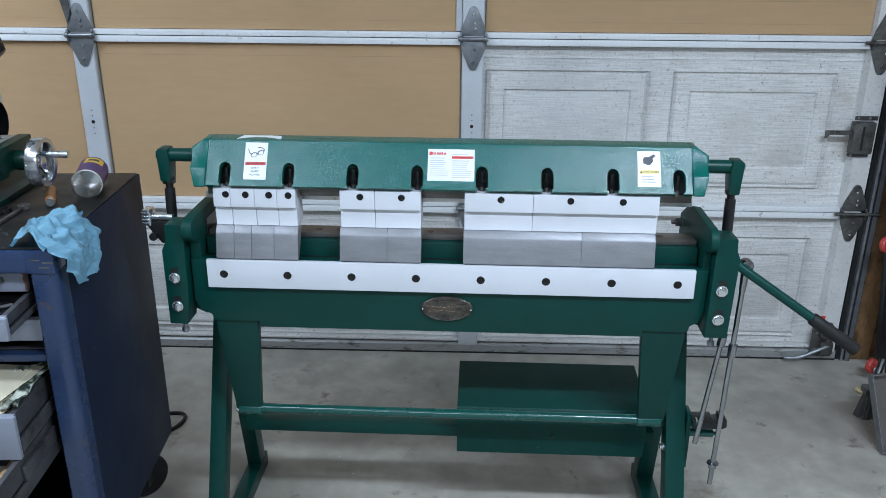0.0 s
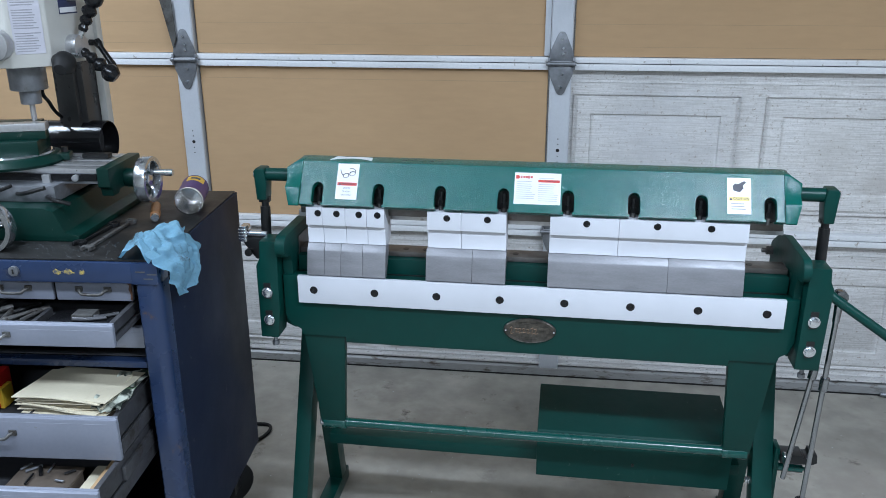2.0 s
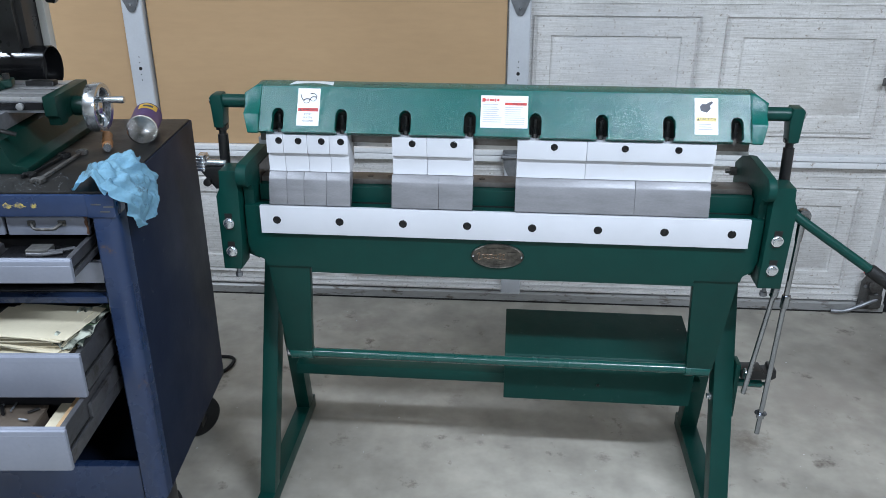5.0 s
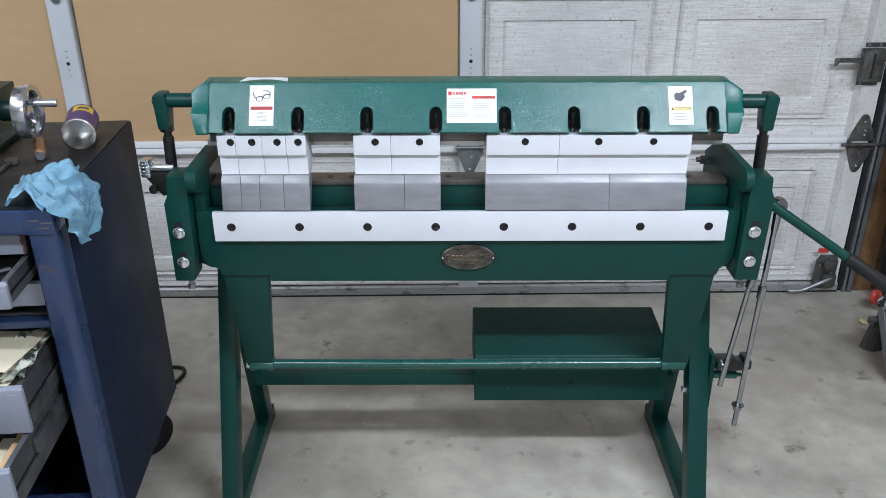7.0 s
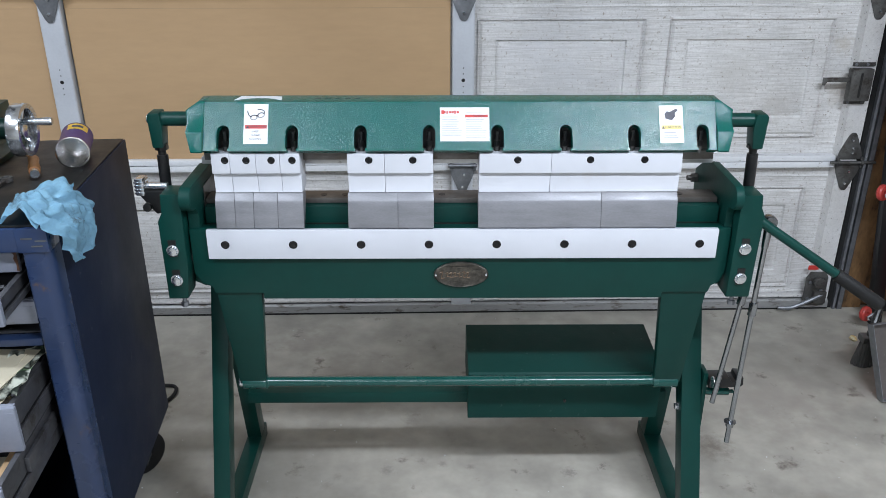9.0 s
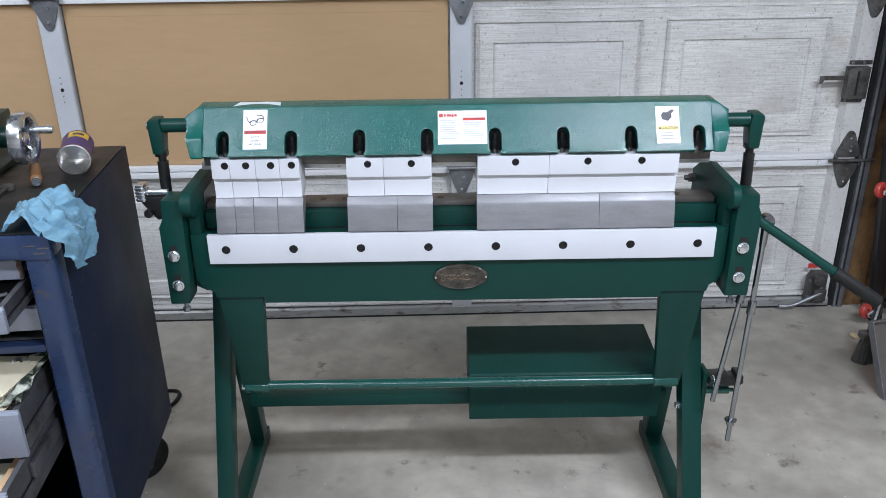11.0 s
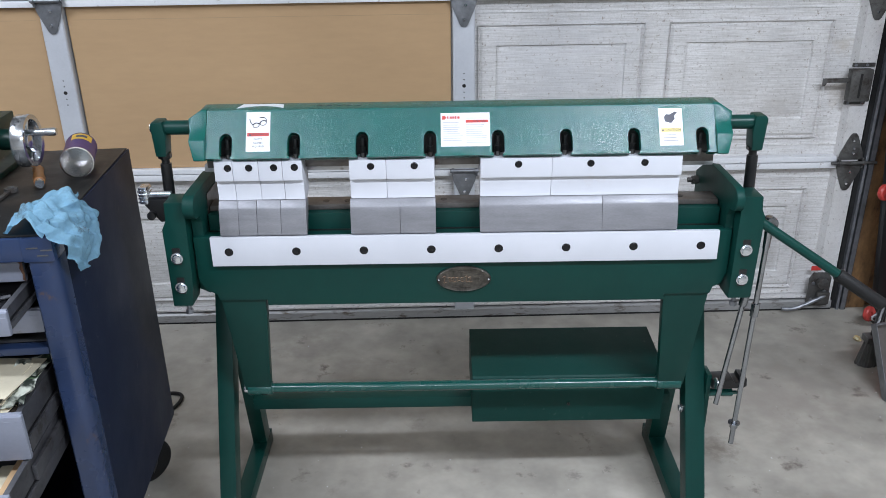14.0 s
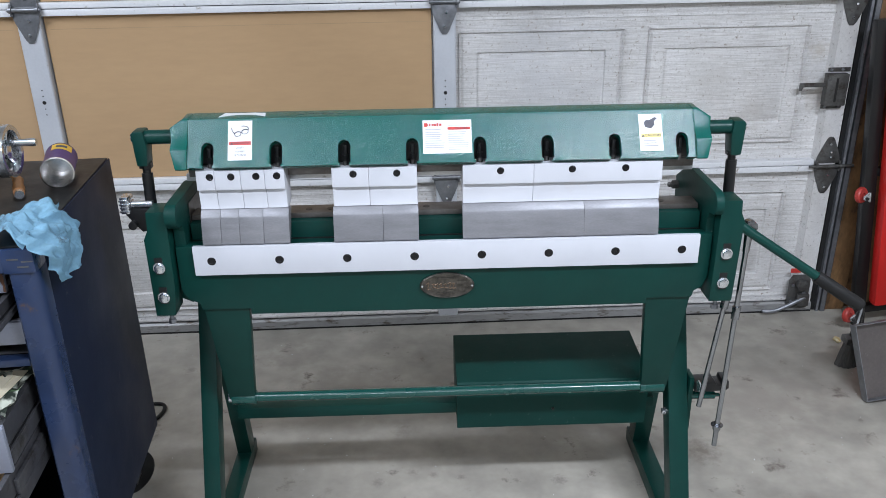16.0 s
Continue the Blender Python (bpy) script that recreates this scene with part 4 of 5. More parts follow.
# stand: two A-frames, a cross bar and a sheet metal box
stand = part("cross_bar", box(-0.560, 0.552, 0.195, 0.235, 0.268, 0.300, 0.003), "green", brake, "green square cross bar")
for s, xo in ((-1, 0.617), (1, 0.602)):
    xi = xo - (0.041 if s < 0 else 0.049)
    b = prism([(-0.062, 0.0), (-0.010, 0.0), (0.285, 0.740), (0.225, 0.740)], "x", s * xi, s * xo, 0.003)
    part("front_leg", b, "green", brake, "green square tube front leg")
    b = prism([(0.412, 0.0), (0.360, 0.0), (0.190, 0.740), (0.250, 0.740)], "x", s * xi, s * xo, 0.003)
    part("rear_leg", b, "green", brake, "green square tube rear leg")
    part("foot_bar", box(s * (xi - 0.001), s * (xo + 0.001), -0.085, 0.424, 0.0, 0.044, 0.003), "green", brake, "green floor rail")
    part("leg_head", box(s * (xi - 0.003), s * (xo + 0.002), 0.170, 0.310, 0.700, 0.790, 0.003), "green", brake, "green leg head casting")
for by, bz in ((0.124, 0.413), (0.092, 0.326)):
    for bx, d in ((0.5525, -1), (0.6025, 1)):
        hexbolt((bx, by, bz), (d, 0, 0), 0.0085, 0.010, brake, label="zinc hex bolt")
plate = part("stop_plate", box(0.6030, 0.614, 0.082, 0.128, 0.272, 0.428, 0.002), "green", brake, "green stop bracket plate")
part("stop_block", prism([(0.614, 0.394), (0.614, 0.418), (0.664, 0.420), (0.668, 0.412), (0.680, 0.413), (0.682, 0.424), (0.697, 0.423), (0.699, 0.402), (0.690, 0.396)], "y", 0.070, 0.115, 0.002), "black", plate, "black notched stop block")
t = rod((0.614, 0.095, 0.370), (0.674, 0.095, 0.368), 0.0105, seg=18, bev=0.002)
rod((0.674, 0.095, 0.368), (0.686, 0.095, 0.368), 0.005, seg=10, bm=t)
part("stop_pin", t, "green_gloss", plate)
part("washer", rod((0.616, 0.060, 0.418), (0.620, 0.060, 0.418), 0.014, seg=18), "chrome", plate)
tray = prism([(0.128, 0.405), (0.350, 0.418), (0.356, 0.415), (0.356, 0.300), (0.352, 0.296), (0.150, 0.253), (0.144, 0.255), (0.124, 0.400)], "x", 0.022, 0.515, 0.002)
part("counterweight_box", tray, "green_dull", brake, "dull green sheet metal box on the cross bar")
part("rivet", rod((0.27, 0.130, 0.318), (0.27, 0.126, 0.318), 0.004, seg=8), "black", brake)

# ---- tool cabinet with open drawers ----
CX0, CX1, CY0, CY1, CZ0, CZ1 = -1.72, -0.817, -0.172, 0.378, 0.214, 0.979
cab = thing("tool_cabinet", (-1.26, 0.10, 0.0), "blue steel tool cabinet on casters with several drawers open", "tool cabinet", spin=True)
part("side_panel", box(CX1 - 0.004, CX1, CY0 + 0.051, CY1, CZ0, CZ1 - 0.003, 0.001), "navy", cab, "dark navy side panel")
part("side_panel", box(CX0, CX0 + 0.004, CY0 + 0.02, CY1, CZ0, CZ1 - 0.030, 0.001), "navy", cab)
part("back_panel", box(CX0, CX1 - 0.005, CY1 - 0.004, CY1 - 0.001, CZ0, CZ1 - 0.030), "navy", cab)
part("base_panel", box(CX0, CX1 - 0.005, CY0 + 0.03, CY1 - 0.005, CZ0 - 0.004, CZ0 + 0.02), "navy", cab)


def post(x0, x1):
    pts = [(x0, CY0 + 0.004), (x0 + 0.004, CY0)]
    for i in range(7):
        a = -math.pi / 2 + (math.pi / 2) * i / 6
        pts.append((x1 - 0.022 + 0.022 * math.cos(a), CY0 + 0.022 + 0.022 * math.sin(a)))
    pts += [(x1, CY0 + 0.050), (x1 - 0.006, CY0 + 0.050), (x1 - 0.006, CY0 + 0.03), (x0, CY0 + 0.03)]
    return prism(pts, "z", CZ0, CZ1 - 0.052)


part("corner_post", post(-0.8665, CX1 + 0.0008), "blue", cab, "blue rounded corner post")
part("corner_post", box(CX0, CX0 + 0.05, CY0, CY0 + 0.03, CZ0, CZ1 - 0.052, 0.004), "blue", cab)
top = part("top", box(CX0, CX1 - 0.0045, CY0 - 0.002, CY1 + 0.002, CZ1 - 0.050, CZ1 - 0.004, 0.003), "blue", cab, "blue steel top frame")
part("top_mat", box(CX0 + 0.01, CX1 - 0.004, CY0 + 0.004, CY1 - 0.003, CZ1 - 0.0035, CZ1, 0.001), "mat_top", top, "oily black benchtop sheet")
part("corner_cap", box(-0.872, CX1 + 0.001, CY0 - 0.0035, CY0 + 0.0500, CZ1 - 0.051, CZ1 - 0.0038, 0.002), "blue", top)
for wx, ww in ((-1.036, 0.016), (-1.016, 0.024), (-0.982, 0.013)):
    part("paint_mark", prism([(wx + ww / 2 + ww * 0.5 * math.cos(a) * (1 + 0.6 * noise.noise(Vector((3 * math.cos(a), 3 * math.sin(a), wx * 40)))), CZ1 - 0.026 + 0.0055 * math.sin(a) * (1 + 0.9 * noise.noise(Vector((3 * math.sin(a), 3 * math.cos(a), wx * 31))))) for a in [2 * math.pi * i / 24 for i in range(24)]], "y", CY0 - 0.0032, CY0 - 0.0024), "smear", top, "yellow paint smear")
for wx, wz in ((-0.862, 0.955), (-0.838, 0.950), (-0.846, 0.940)):
    part("scrape", box(wx, wx + 0.02, CY0 - 0.0046, CY0 - 0.0036, wz, wz + 0.0025), "dirty_zinc", top, "rusty scrape")
part("lock", rod((-1.118, CY0 - 0.002, CZ1 - 0.025), (-1.118, CY0 - 0.010, CZ1 - 0.025), 0.011, seg=24, bev=0.002), "zinc", top, "zinc barrel lock")
part("keyhole", box(-1.1195, -1.1165, CY0 - 0.0108, CY0 - 0.0098, CZ1 - 0.030, CZ1 - 0.020), "black", top)
part("rail", box(CX0 + 0.05, -0.868, CY0 + 0.006, CY0 + 0.03, 0.731, 0.747, 0.003), "blue", cab)
part("rail", box(CX0 + 0.05, -0.868, CY0 + 0.006, CY0 + 0.03, CZ0, CZ0 + 0.095, 0.003), "blue", cab)
part("shelf", box(CX0 + 0.006, CX1 - 0.006, CY0 + 0.03, CY1 - 0.006, 0.7475, 0.751), "drawer_in", cab)


def pull(cx, y, z, w, parent):
    b = tube([(cx - w / 2, y - 0.001, z + 0.003), (cx - w * 0.42, y - 0.010, z + 0.001), (cx - w * 0.28, y - 0.015, z - 0.004), (cx + w * 0.28, y - 0.015, z - 0.004), (cx + w * 0.42, y - 0.010, z + 0.001), (cx + w / 2, y - 0.001, z + 0.003)], 0.0032, 8)
    for s in (-1, 1):
        box(cx + s * w / 2 - 0.008, cx + s * w / 2 + 0.008, y - 0.0035, y, z - 0.003, z + 0.009, 0.0015, bm=b)
    part("handle", b, "dirty_zinc", parent, "dull zinc bow handle")


def drawer(x0, x1, yf, z0, z1, depth=0.48, handle=True):
    front = part("drawer", box(x0, x1, yf, yf + 0.012, z0, z1, 0.004), "drawer", cab, "grey enamel drawer")
    part("front_lip", prism([(yf - 0.0004, z1 - 0.010), (yf + 0.0085, z1 + 0.0015), (yf + 0.0150, z1 + 0.0015), (yf + 0.0150, z1 - 0.010)], "x", x0 + 0.003, x1 - 0.003), "drawer", front)
    # right side is grey enamel too; the darker tone here paints its shade
    part("drawer_side", box(x1 - 0.010, x1 - 0.007, yf + 0.0125, yf + depth, z0 + 0.006, z1 - 0.004), "slide", front, "drawer side coloured darker for its shade")
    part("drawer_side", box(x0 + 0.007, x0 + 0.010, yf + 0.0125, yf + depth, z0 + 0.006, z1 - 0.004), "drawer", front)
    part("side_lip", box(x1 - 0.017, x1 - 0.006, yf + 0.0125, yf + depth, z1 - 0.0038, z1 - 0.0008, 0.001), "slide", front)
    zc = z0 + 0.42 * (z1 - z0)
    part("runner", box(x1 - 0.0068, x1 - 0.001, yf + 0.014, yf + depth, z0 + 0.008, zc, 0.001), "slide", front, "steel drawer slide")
    part("runner_gap", box(x1 - 0.0069, x1 - 0.0055, yf + 0.014, yf + depth, zc + 0.0005, zc + 0.004), "black", front)
    part("drawer_floor", box(x0 + 0.0105, x1 - 0.0105, yf + 0.0125, yf + depth, z0 + 0.006, z0 + 0.010), "drawer_in", front)
    if handle:
        pull((x0 + x1) / 2, yf, z0 + 0.5 * (z1 - z0), 0.062, front)
    return front


for x0 in (-1.204, -1.376, -1.548):
    drawer(x0 + 0.153, x0 + 0.319, -0.152, 0.880, 0.9285)
chip = prism([(-0.8975, 0.9265), (-0.8855, 0.9265), (-0.8855, 0.8825), (-0.8905, 0.8840), (-0.8890, 0.8960), (-0.8925, 0.9080), (-0.8900, 0.9160)], "y", -0.1528, -0.1518)
part("rust_chip", chip, "rust", cab, "rusty worn drawer edge")
d2 = drawer(-1.66, -0.880, -0.268, 0.828, 0.875, handle=False)
pull(-1.13, -0.268, 0.851, 0.062, d2)
drawer(-1.66, -0.873, -0.152, 0.771, 0.819, handle=False)
d3 = drawer(-1.66, -0.880, -0.308, 0.593, 0.687, handle=False)
pull(-1.13, -0.308, 0.650, 0.062, d3)
d4 = drawer(-1.66, -0.882, -0.415, 0.498, 0.590, handle=False)
part("lump", box(-1.00, -0.955, -0.20, -0.165, 0.8375, 0.868, 0.003), "dirty_zinc", d2, "greasy metal block")
part("divider_tray", box(-1.05, -0.900, -0.245, -0.15, 0.8375, 0.858, 0.003), "plastic_black", d2, "black divided tool tray")
part("divider_tray", box(-1.075, -1.065, -0.250, -0.15, 0.8375, 0.862, 0.002), "slide", d2)
part("crimped_side", box(-0.8885, -0.8800, -0.30, -0.15, 0.540, 0.572, 0.002), "slide", d4)

casters = [(-0.905, 0.318), (-0.862, -0.110), (-1.66, 0.335), (-1.66, -0.110)]
for x, y in casters:
    axis = (0.72, -0.69, 0) if x > -1.2 and y > 0 else (1, 0, 0)
    c = part("caster", lathe([(0.0, -0.016), (0.054, -0.016), (0.063, -0.010), (0.065, 0.0), (0.063, 0.010), (0.054, 0.016), (0.0, 0.016)], (x, y + 0.055, 0.065), axis, 30), "rubber", cab, "black rubber caster wheel")
    b = box(x - 0.022, x - 0.019, y + 0.005, y + 0.070, 0.055, 0.215, 0.001)
    box(x + 0.019, x + 0.022, y + 0.005, y + 0.070, 0.055, 0.215, 0.001, bm=b)
    box(x - 0.035, x + 0.035, y - 0.045, y + 0.070, 0.215, 0.2275, 0.002, bm=b)
    part("fork", b, "black", c)

# paper stack and clutter in the drawers
rng = random.Random(11)
pap = thing("paper_stack", (-1.0, -0.16, 0.585), "stack of cream folders and papers in an open drawer", "papers", spin=True)
for i in range(9):
    w, d = 0.195 + rng.uniform(-0.01, 0.012), 0.150 + rng.uniform(-0.012, 0.01)
    b = bmesh.new()
    bmesh.ops.create_grid(b, x_segments=12, y_segments=8, size=0.5)
    zb = 0.674 + 0.0035 * i
    for v in b.verts:
        u, q = v.co.x, v.co.y
        v.co = Vector((u * w, q * d, 0.006 * math.sin(3 * u + i) * (0.5 - q) + (0.010 if i > 5 else 0.004) * (0.5 - q) ** 2 - 0.012 * max(0, -q - 0.3) * (1 if i > 4 else 0.3)))
    bmesh.ops.solidify(b, geom=b.faces[:], thickness=0.0016)
    bmesh.ops.transform(b, matrix=Matrix.Translation((-1.01 + rng.uniform(-0.012, 0.012), -0.198 + rng.uniform(-0.008, 0.008), zb)) @ Matrix.Rotation(rng.uniform(-0.12, 0.04) - 0.1, 4, "Z"), verts=b.verts)
    part("sheet", b, "paper", pap)
b = bmesh.new()
bmesh.ops.create_grid(b, x_segments=14, y_segments=18, size=0.5)
for v in b.verts:
    u, q = v.co.x, v.co.y
    v.co = Vector((u * 0.060 + 0.006 * noise.noise(Vector((q * 5, u * 4, 2))), q * 0.170, 0.018 * noise.noise(Vector((u * 3.5, q * 4.5, 5))) + 0.012 * abs(u)))
bmesh.ops.solidify(b, geom=b.faces[:], thickness=0.0012)
bmesh.ops.translate(b, verts=b.verts, vec=(-0.914, -0.195, 0.694))
part("crumpled_page", b, "printed", pap, "crumpled dark printed page")
part("note", box(-1.105, -1.075, -0.190, -0.165, 0.6985, 0.6995), "label_pale_yellow", pap, "pale yellow paper note")
part("box_below", box(-1.09, -0.915, -0.28, -0.12, 0.6065, 0.672, 0.004), "drawer_in", pap, "dark box under the papers")
mag = thing("magazine", (-0.885, -0.17, 0.60), "magazine with a dark printed cover beside the papers", "magazine", spin=True)
part("cover", box(-0.926, -0.897, -0.265, -0.13, 0.6065, 0.680, 0.002), "clear", mag)
for i in range(4):
    part("page_edge", box(-0.924 + 0.007 * i, -0.920 + 0.007 * i, -0.26, -0.13, 0.680, 0.689 - 0.0015 * i), "label_grey" if i % 2 else "paper", mag)
redbox = thing("red_box", (-1.17, -0.12, 0.585), "red plastic box in a drawer", "box", spin=True)
part("body", box(-1.30, -1.232, -0.15, -0.08, 0.6065, 0.685, 0.006), "red", redbox)
part("tag", box(-1.2318, -1.222, -0.14, -0.10, 0.6065, 0.655, 0.001), "label_yellow", redbox)
part("strap", box(-1.262, -1.25, -0.152, -0.078, 0.6065, 0.6865, 0.001), "black", redbox)
case = thing("parts_case", (-1.0, -0.30, 0.5085), "scuffed clear plastic parts case with loose hardware", "parts case", spin=True)
part("body", box(-1.11, -0.985, -0.385, -0.275, 0.5085, 0.545, 0.004), "clear", case)
part("lid", box(-1.114, -0.981, -0.389, -0.271, 0.545, 0.552, 0.003), "clear", case)
paper2 = thing("paper_sheet", (-0.91, -0.22, 0.5085), "torn cream paper and cardboard scrap in a drawer", "paper", spin=True)
part("sheet", box(-0.972, -0.935, -0.33, -0.24, 0.5085, 0.535, 0.003), "paper", paper2)
part("scrap", box(-0.932, -0.898, -0.385, -0.22, 0.5085, 0.558, 0.003), "cardboard", paper2)
for i in range(7):
    b = rod((0, 0, 0), (rng.uniform(0.02, 0.045), 0, 0), rng.uniform(0.002, 0.0045), seg=8)
    bmesh.ops.transform(b, matrix=Matrix.Translation((rng.uniform(-1.07, -0.96), rng.uniform(-0.37, -0.29), 0.5565)) @ Matrix.Rotation(rng.uniform(0, 6.28), 4, "Z"), verts=b.verts)
    tagged(part("bolt", b, "zinc" if i % 3 else "black"), "loose steel bolt lying on a plastic case", "bolt", "loose bolts")
for i in range(10):
    b = rod((0, 0, 0), (rng.uniform(0.05, 0.10), 0, 0), rng.uniform(0.003, 0.006), seg=8)
    x = rng.uniform(-1.18, -1.07)
    bmesh.ops.transform(b, matrix=Matrix.Translation((x, rng.uniform(-0.235, -0.18), 0.845 + 0.006 * (i % 3))) @ Matrix.Rotation(rng.uniform(-0.5, 0.5) + 1.3, 4, "Z"), verts=b.verts)
    tagged(part("drill_bit", b, "dirty_zinc" if i % 3 else "black"), "steel cutting bit lying in an open drawer", "drill bit", "bits in the drawer")
for i in range(4):
    b = rod((0, 0, 0), (rng.uniform(0.03, 0.05), 0, 0), 0.004, seg=8)
    bmesh.ops.transform(b, matrix=Matrix.Translation((-0.955 + 0.014 * i, -0.21 + 0.012 * (i % 2), 0.8625)) @ Matrix.Rotation(0.2 * i, 4, "Z"), verts=b.verts)
    tagged(part("drill_bit", b, "slide"), "steel cutting bit lying on a black tray", "drill bit", "bits in the drawer")

# ---- things on the cabinet ----
T = CZ1
can = thing("metal_can", (-0.857, 0.20, T), "purple and yellow metal can lying on its side", "can")
cb, ce = Vector((-0.849, 0.158, T + 0.0345)), Vector((-0.885, 0.281, T + 0.0345))
d = (ce - cb)
body = part("body", lathe([(0.0324, 0.006), (0.0328, 0.010), (0.0328, 0.118), (0.0336, 0.120), (0.0336, 0.124), (0.0307, 0.125), (0.0, 0.120)], cb, d, 36), "purple", can, "purple printed can body")
t = bmesh.new()
rows = []
for i in range(13):
    a = -0.40 + 1.35 * i / 12
    ring = (Vector((0, 0, 1)) * math.cos(a) + Vector((1, 0.4, 0)).normalized() * math.sin(a)) * 0.0331
    rows.append([t.verts.new(cb + ring + d.normalized() * h) for h in (0.074, 0.118)])
for p, q in zip(rows, rows[1:]):
    t.faces.new((p[0], q[0], q[1], p[1]))
part("yellow_patch", t, "label_yellow", body)
t = bmesh.new()
rows = []
for i in range(9):
    a = -0.10 + 0.7 * i / 8
    ring = (Vector((0, 0, 1)) * math.cos(a) + Vector((1, 0.4, 0)).normalized() * math.sin(a)) * 0.0334
    rows.append([t.verts.new(cb + ring + d.normalized() * h) for h in (0.088, 0.104)])
for p, q in zip(rows, rows[1:]):
    t.faces.new((p[0], q[0], q[1], p[1]))
part("mark", t, "label_blue", body)
part("rim", lathe([(0.0, 0.110), (0.0299, 0.110), (0.0309, 0.100), (0.0311, 0.004), (0.0320, 0.0), (0.0342, 0.001), (0.0342, 0.004), (0.0332, 0.008)], cb, d, 36), "can_in", can, "bare steel can interior and rim")

# crumpled towel over the corner
tow = bmesh.new()
NU, NV = 46, 40
grid = []
for i in range(NU + 1):
    row = []
    for j in range(NV + 1):
        u, v = i / NU, j / NV
        s = u * 0.235
        ang = (v - 0.5)
        if s < 0.095:
            x, z = -0.876 + s * 0.95, T + 0.004 + 0.024 * math.sin(math.pi * min(1, s / 0.11)) ** 0.8
        else:
            q = (s - 0.095) / 0.14
            x = -0.793 + 0.036 * math.sin(min(1, q * 1.7) * math.pi / 2) - 0.010 * q
            z = T + 0.030 - 0.118 * q ** 1.25
        width = 0.030 + 0.130 * math.sqrt(max(0.0, math.sin(math.pi * (0.06 + 0.90 * u))))
        y = -0.116 + ang * width + 0.020 * u
        p = Vector((x + 0.009, y, z))
        n1 = noise.noise(Vector((u * 4.5, v * 5.0, 1.3)))
        n2 = noise.noise(Vector((u * 11, v * 12, 7.7)))
        n3 = noise.noise(Vector((u * 24, v * 22, 3.1)))
        bulge = 0.022 * n1 + 0.010 * n2 + 0.003 * n3 + 0.016 * (1 - 4 * ang * ang)
        nrm = Vector((0.25, -0.1, 1)) if s < 0.095 else Vector((1, -0.35, 0.25))
        p += nrm.normalized() * bulge + Vector((0.004 * n2, 0.010 * n1 + 0.004 * n3, 0.007 * n2))
        if p.x < CX1 + 0.034:
            p.z = max(p.z, T + 0.003)
        row.append(tow.verts.new(p))
    grid.append(row)
for i in range(NU):
    for j in range(NV):
        tow.faces.new((grid[i][j], grid[i + 1][j], grid[i + 1][j + 1], grid[i][j + 1]))
bmesh.ops.solidify(tow, geom=tow.faces[:], thickness=0.0015)
tagged(part("paper_towel", tow, "towel", angle=80), "crumpled light blue shop towel draped over the cabinet corner", "towel")

fh = thing("file_handle", (-0.93, 0.14, T), "turned brown wooden tool handle lying on the cabinet", "tool handle")
part("handle", lathe([(0.0, 0.0), (0.009, 0.002), (0.0115, 0.012), (0.010, 0.04), (0.0125, 0.075), (0.011, 0.10), (0.0, 0.102)], (-0.950, 0.192, T + 0.0125), (0.41, -0.91, 0.0), 20), "handle_wood", fh)
part("ferrule", rod((-0.908, 0.099, T + 0.0125), (-0.9015, 0.0845, T + 0.0125), 0.009, seg=16), "chrome", fh)


def wrench(a, b, name="wrench", r=0.0055, material="chrome"):
    a, b = Vector(a), Vector(b)
    w = thing(name, a, "steel combination wrench lying on the cabinet top", "wrench")
    d = (b - a).normalized()
    n = Vector((-d.y, d.x, 0))
    t = bmesh.new()
    pts = [a + n * r * 0.8, b + n * r * 0.8, b - n * r * 0.8, a - n * r * 0.8]
    prism([(p.x, p.y) for p in pts], "z", T + 0.001, T + 0.007, 0.0015, bm=t)
    part("shank", t, material, w)
    part("ring_end", lathe([(0.007, -0.0045), (0.013, -0.0045), (0.013, 0.0045), (0.007, 0.0045), (0.007, -0.0045)], (a.x, a.y, T + 0.0055), (0, 0, 1), 22), material, w)
    jaw = [b - d * 0.004 + n * 0.006, b + d * 0.004 + n * 0.014, b + d * 0.020 + n * 0.012, b + d * 0.020 + n * 0.006, b + d * 0.010 + n * 0.005, b + d * 0.010 - n * 0.005, b + d * 0.020 - n * 0.006, b + d * 0.020 - n * 0.012, b + d * 0.004 - n * 0.014, b - d * 0.004 - n * 0.006]
    part("open_jaw", prism([(p.x, p.y) for p in jaw], "z", T + 0.001, T + 0.009, 0.001), material, w)
    return w


wrench((-0.957, 0.075, T), (-0.957, -0.105, T), material="dirty_zinc")
wrench((-0.985, 0.05, T), (-0.992, -0.075, T), r=0.004, material="black")
b = bmesh.new()
for i in range(240):
    x, y = rng.uniform(-1.30, -0.87), rng.uniform(-0.165, -0.06)
    k = rng.uniform(0.0008, 0.002)
    box(x, x + k * 1.6, y, y + k, T, T + k, m=None, bm=b)
tagged(part("swarf", b, "chrome"), "bright metal chips scattered on the black benchtop", "metal chips", kind="stuff")

# ---- milling machine on the cabinet ----
mill = thing("milling_machine", (-1.19, 0.12, T), "small green and cream bench milling machine", "milling machine")
mill.matrix_world = Matrix.Translation((-1.003, 0.118, 0)) @ Matrix.Rotation(radians(3.4), 4, "Z") @ Matrix.Translation((1.0, -0.1, 0)) @ mill.matrix_world
base = bmesh.new()
prism([(-1.345, T), (-1.010, T), (-1.010, T + 0.014), (-1.040, T + 0.020), (-1.062, T + 0.068), (-1.085, T + 0.075), (-1.295, T + 0.075), (-1.318, T + 0.068), (-1.330, T + 0.020), (-1.345, T + 0.014)], "y", -0.085, 0.330, 0.003, bm=base)
part("base", base, "mill_green", mill, "green cast base with flared feet")
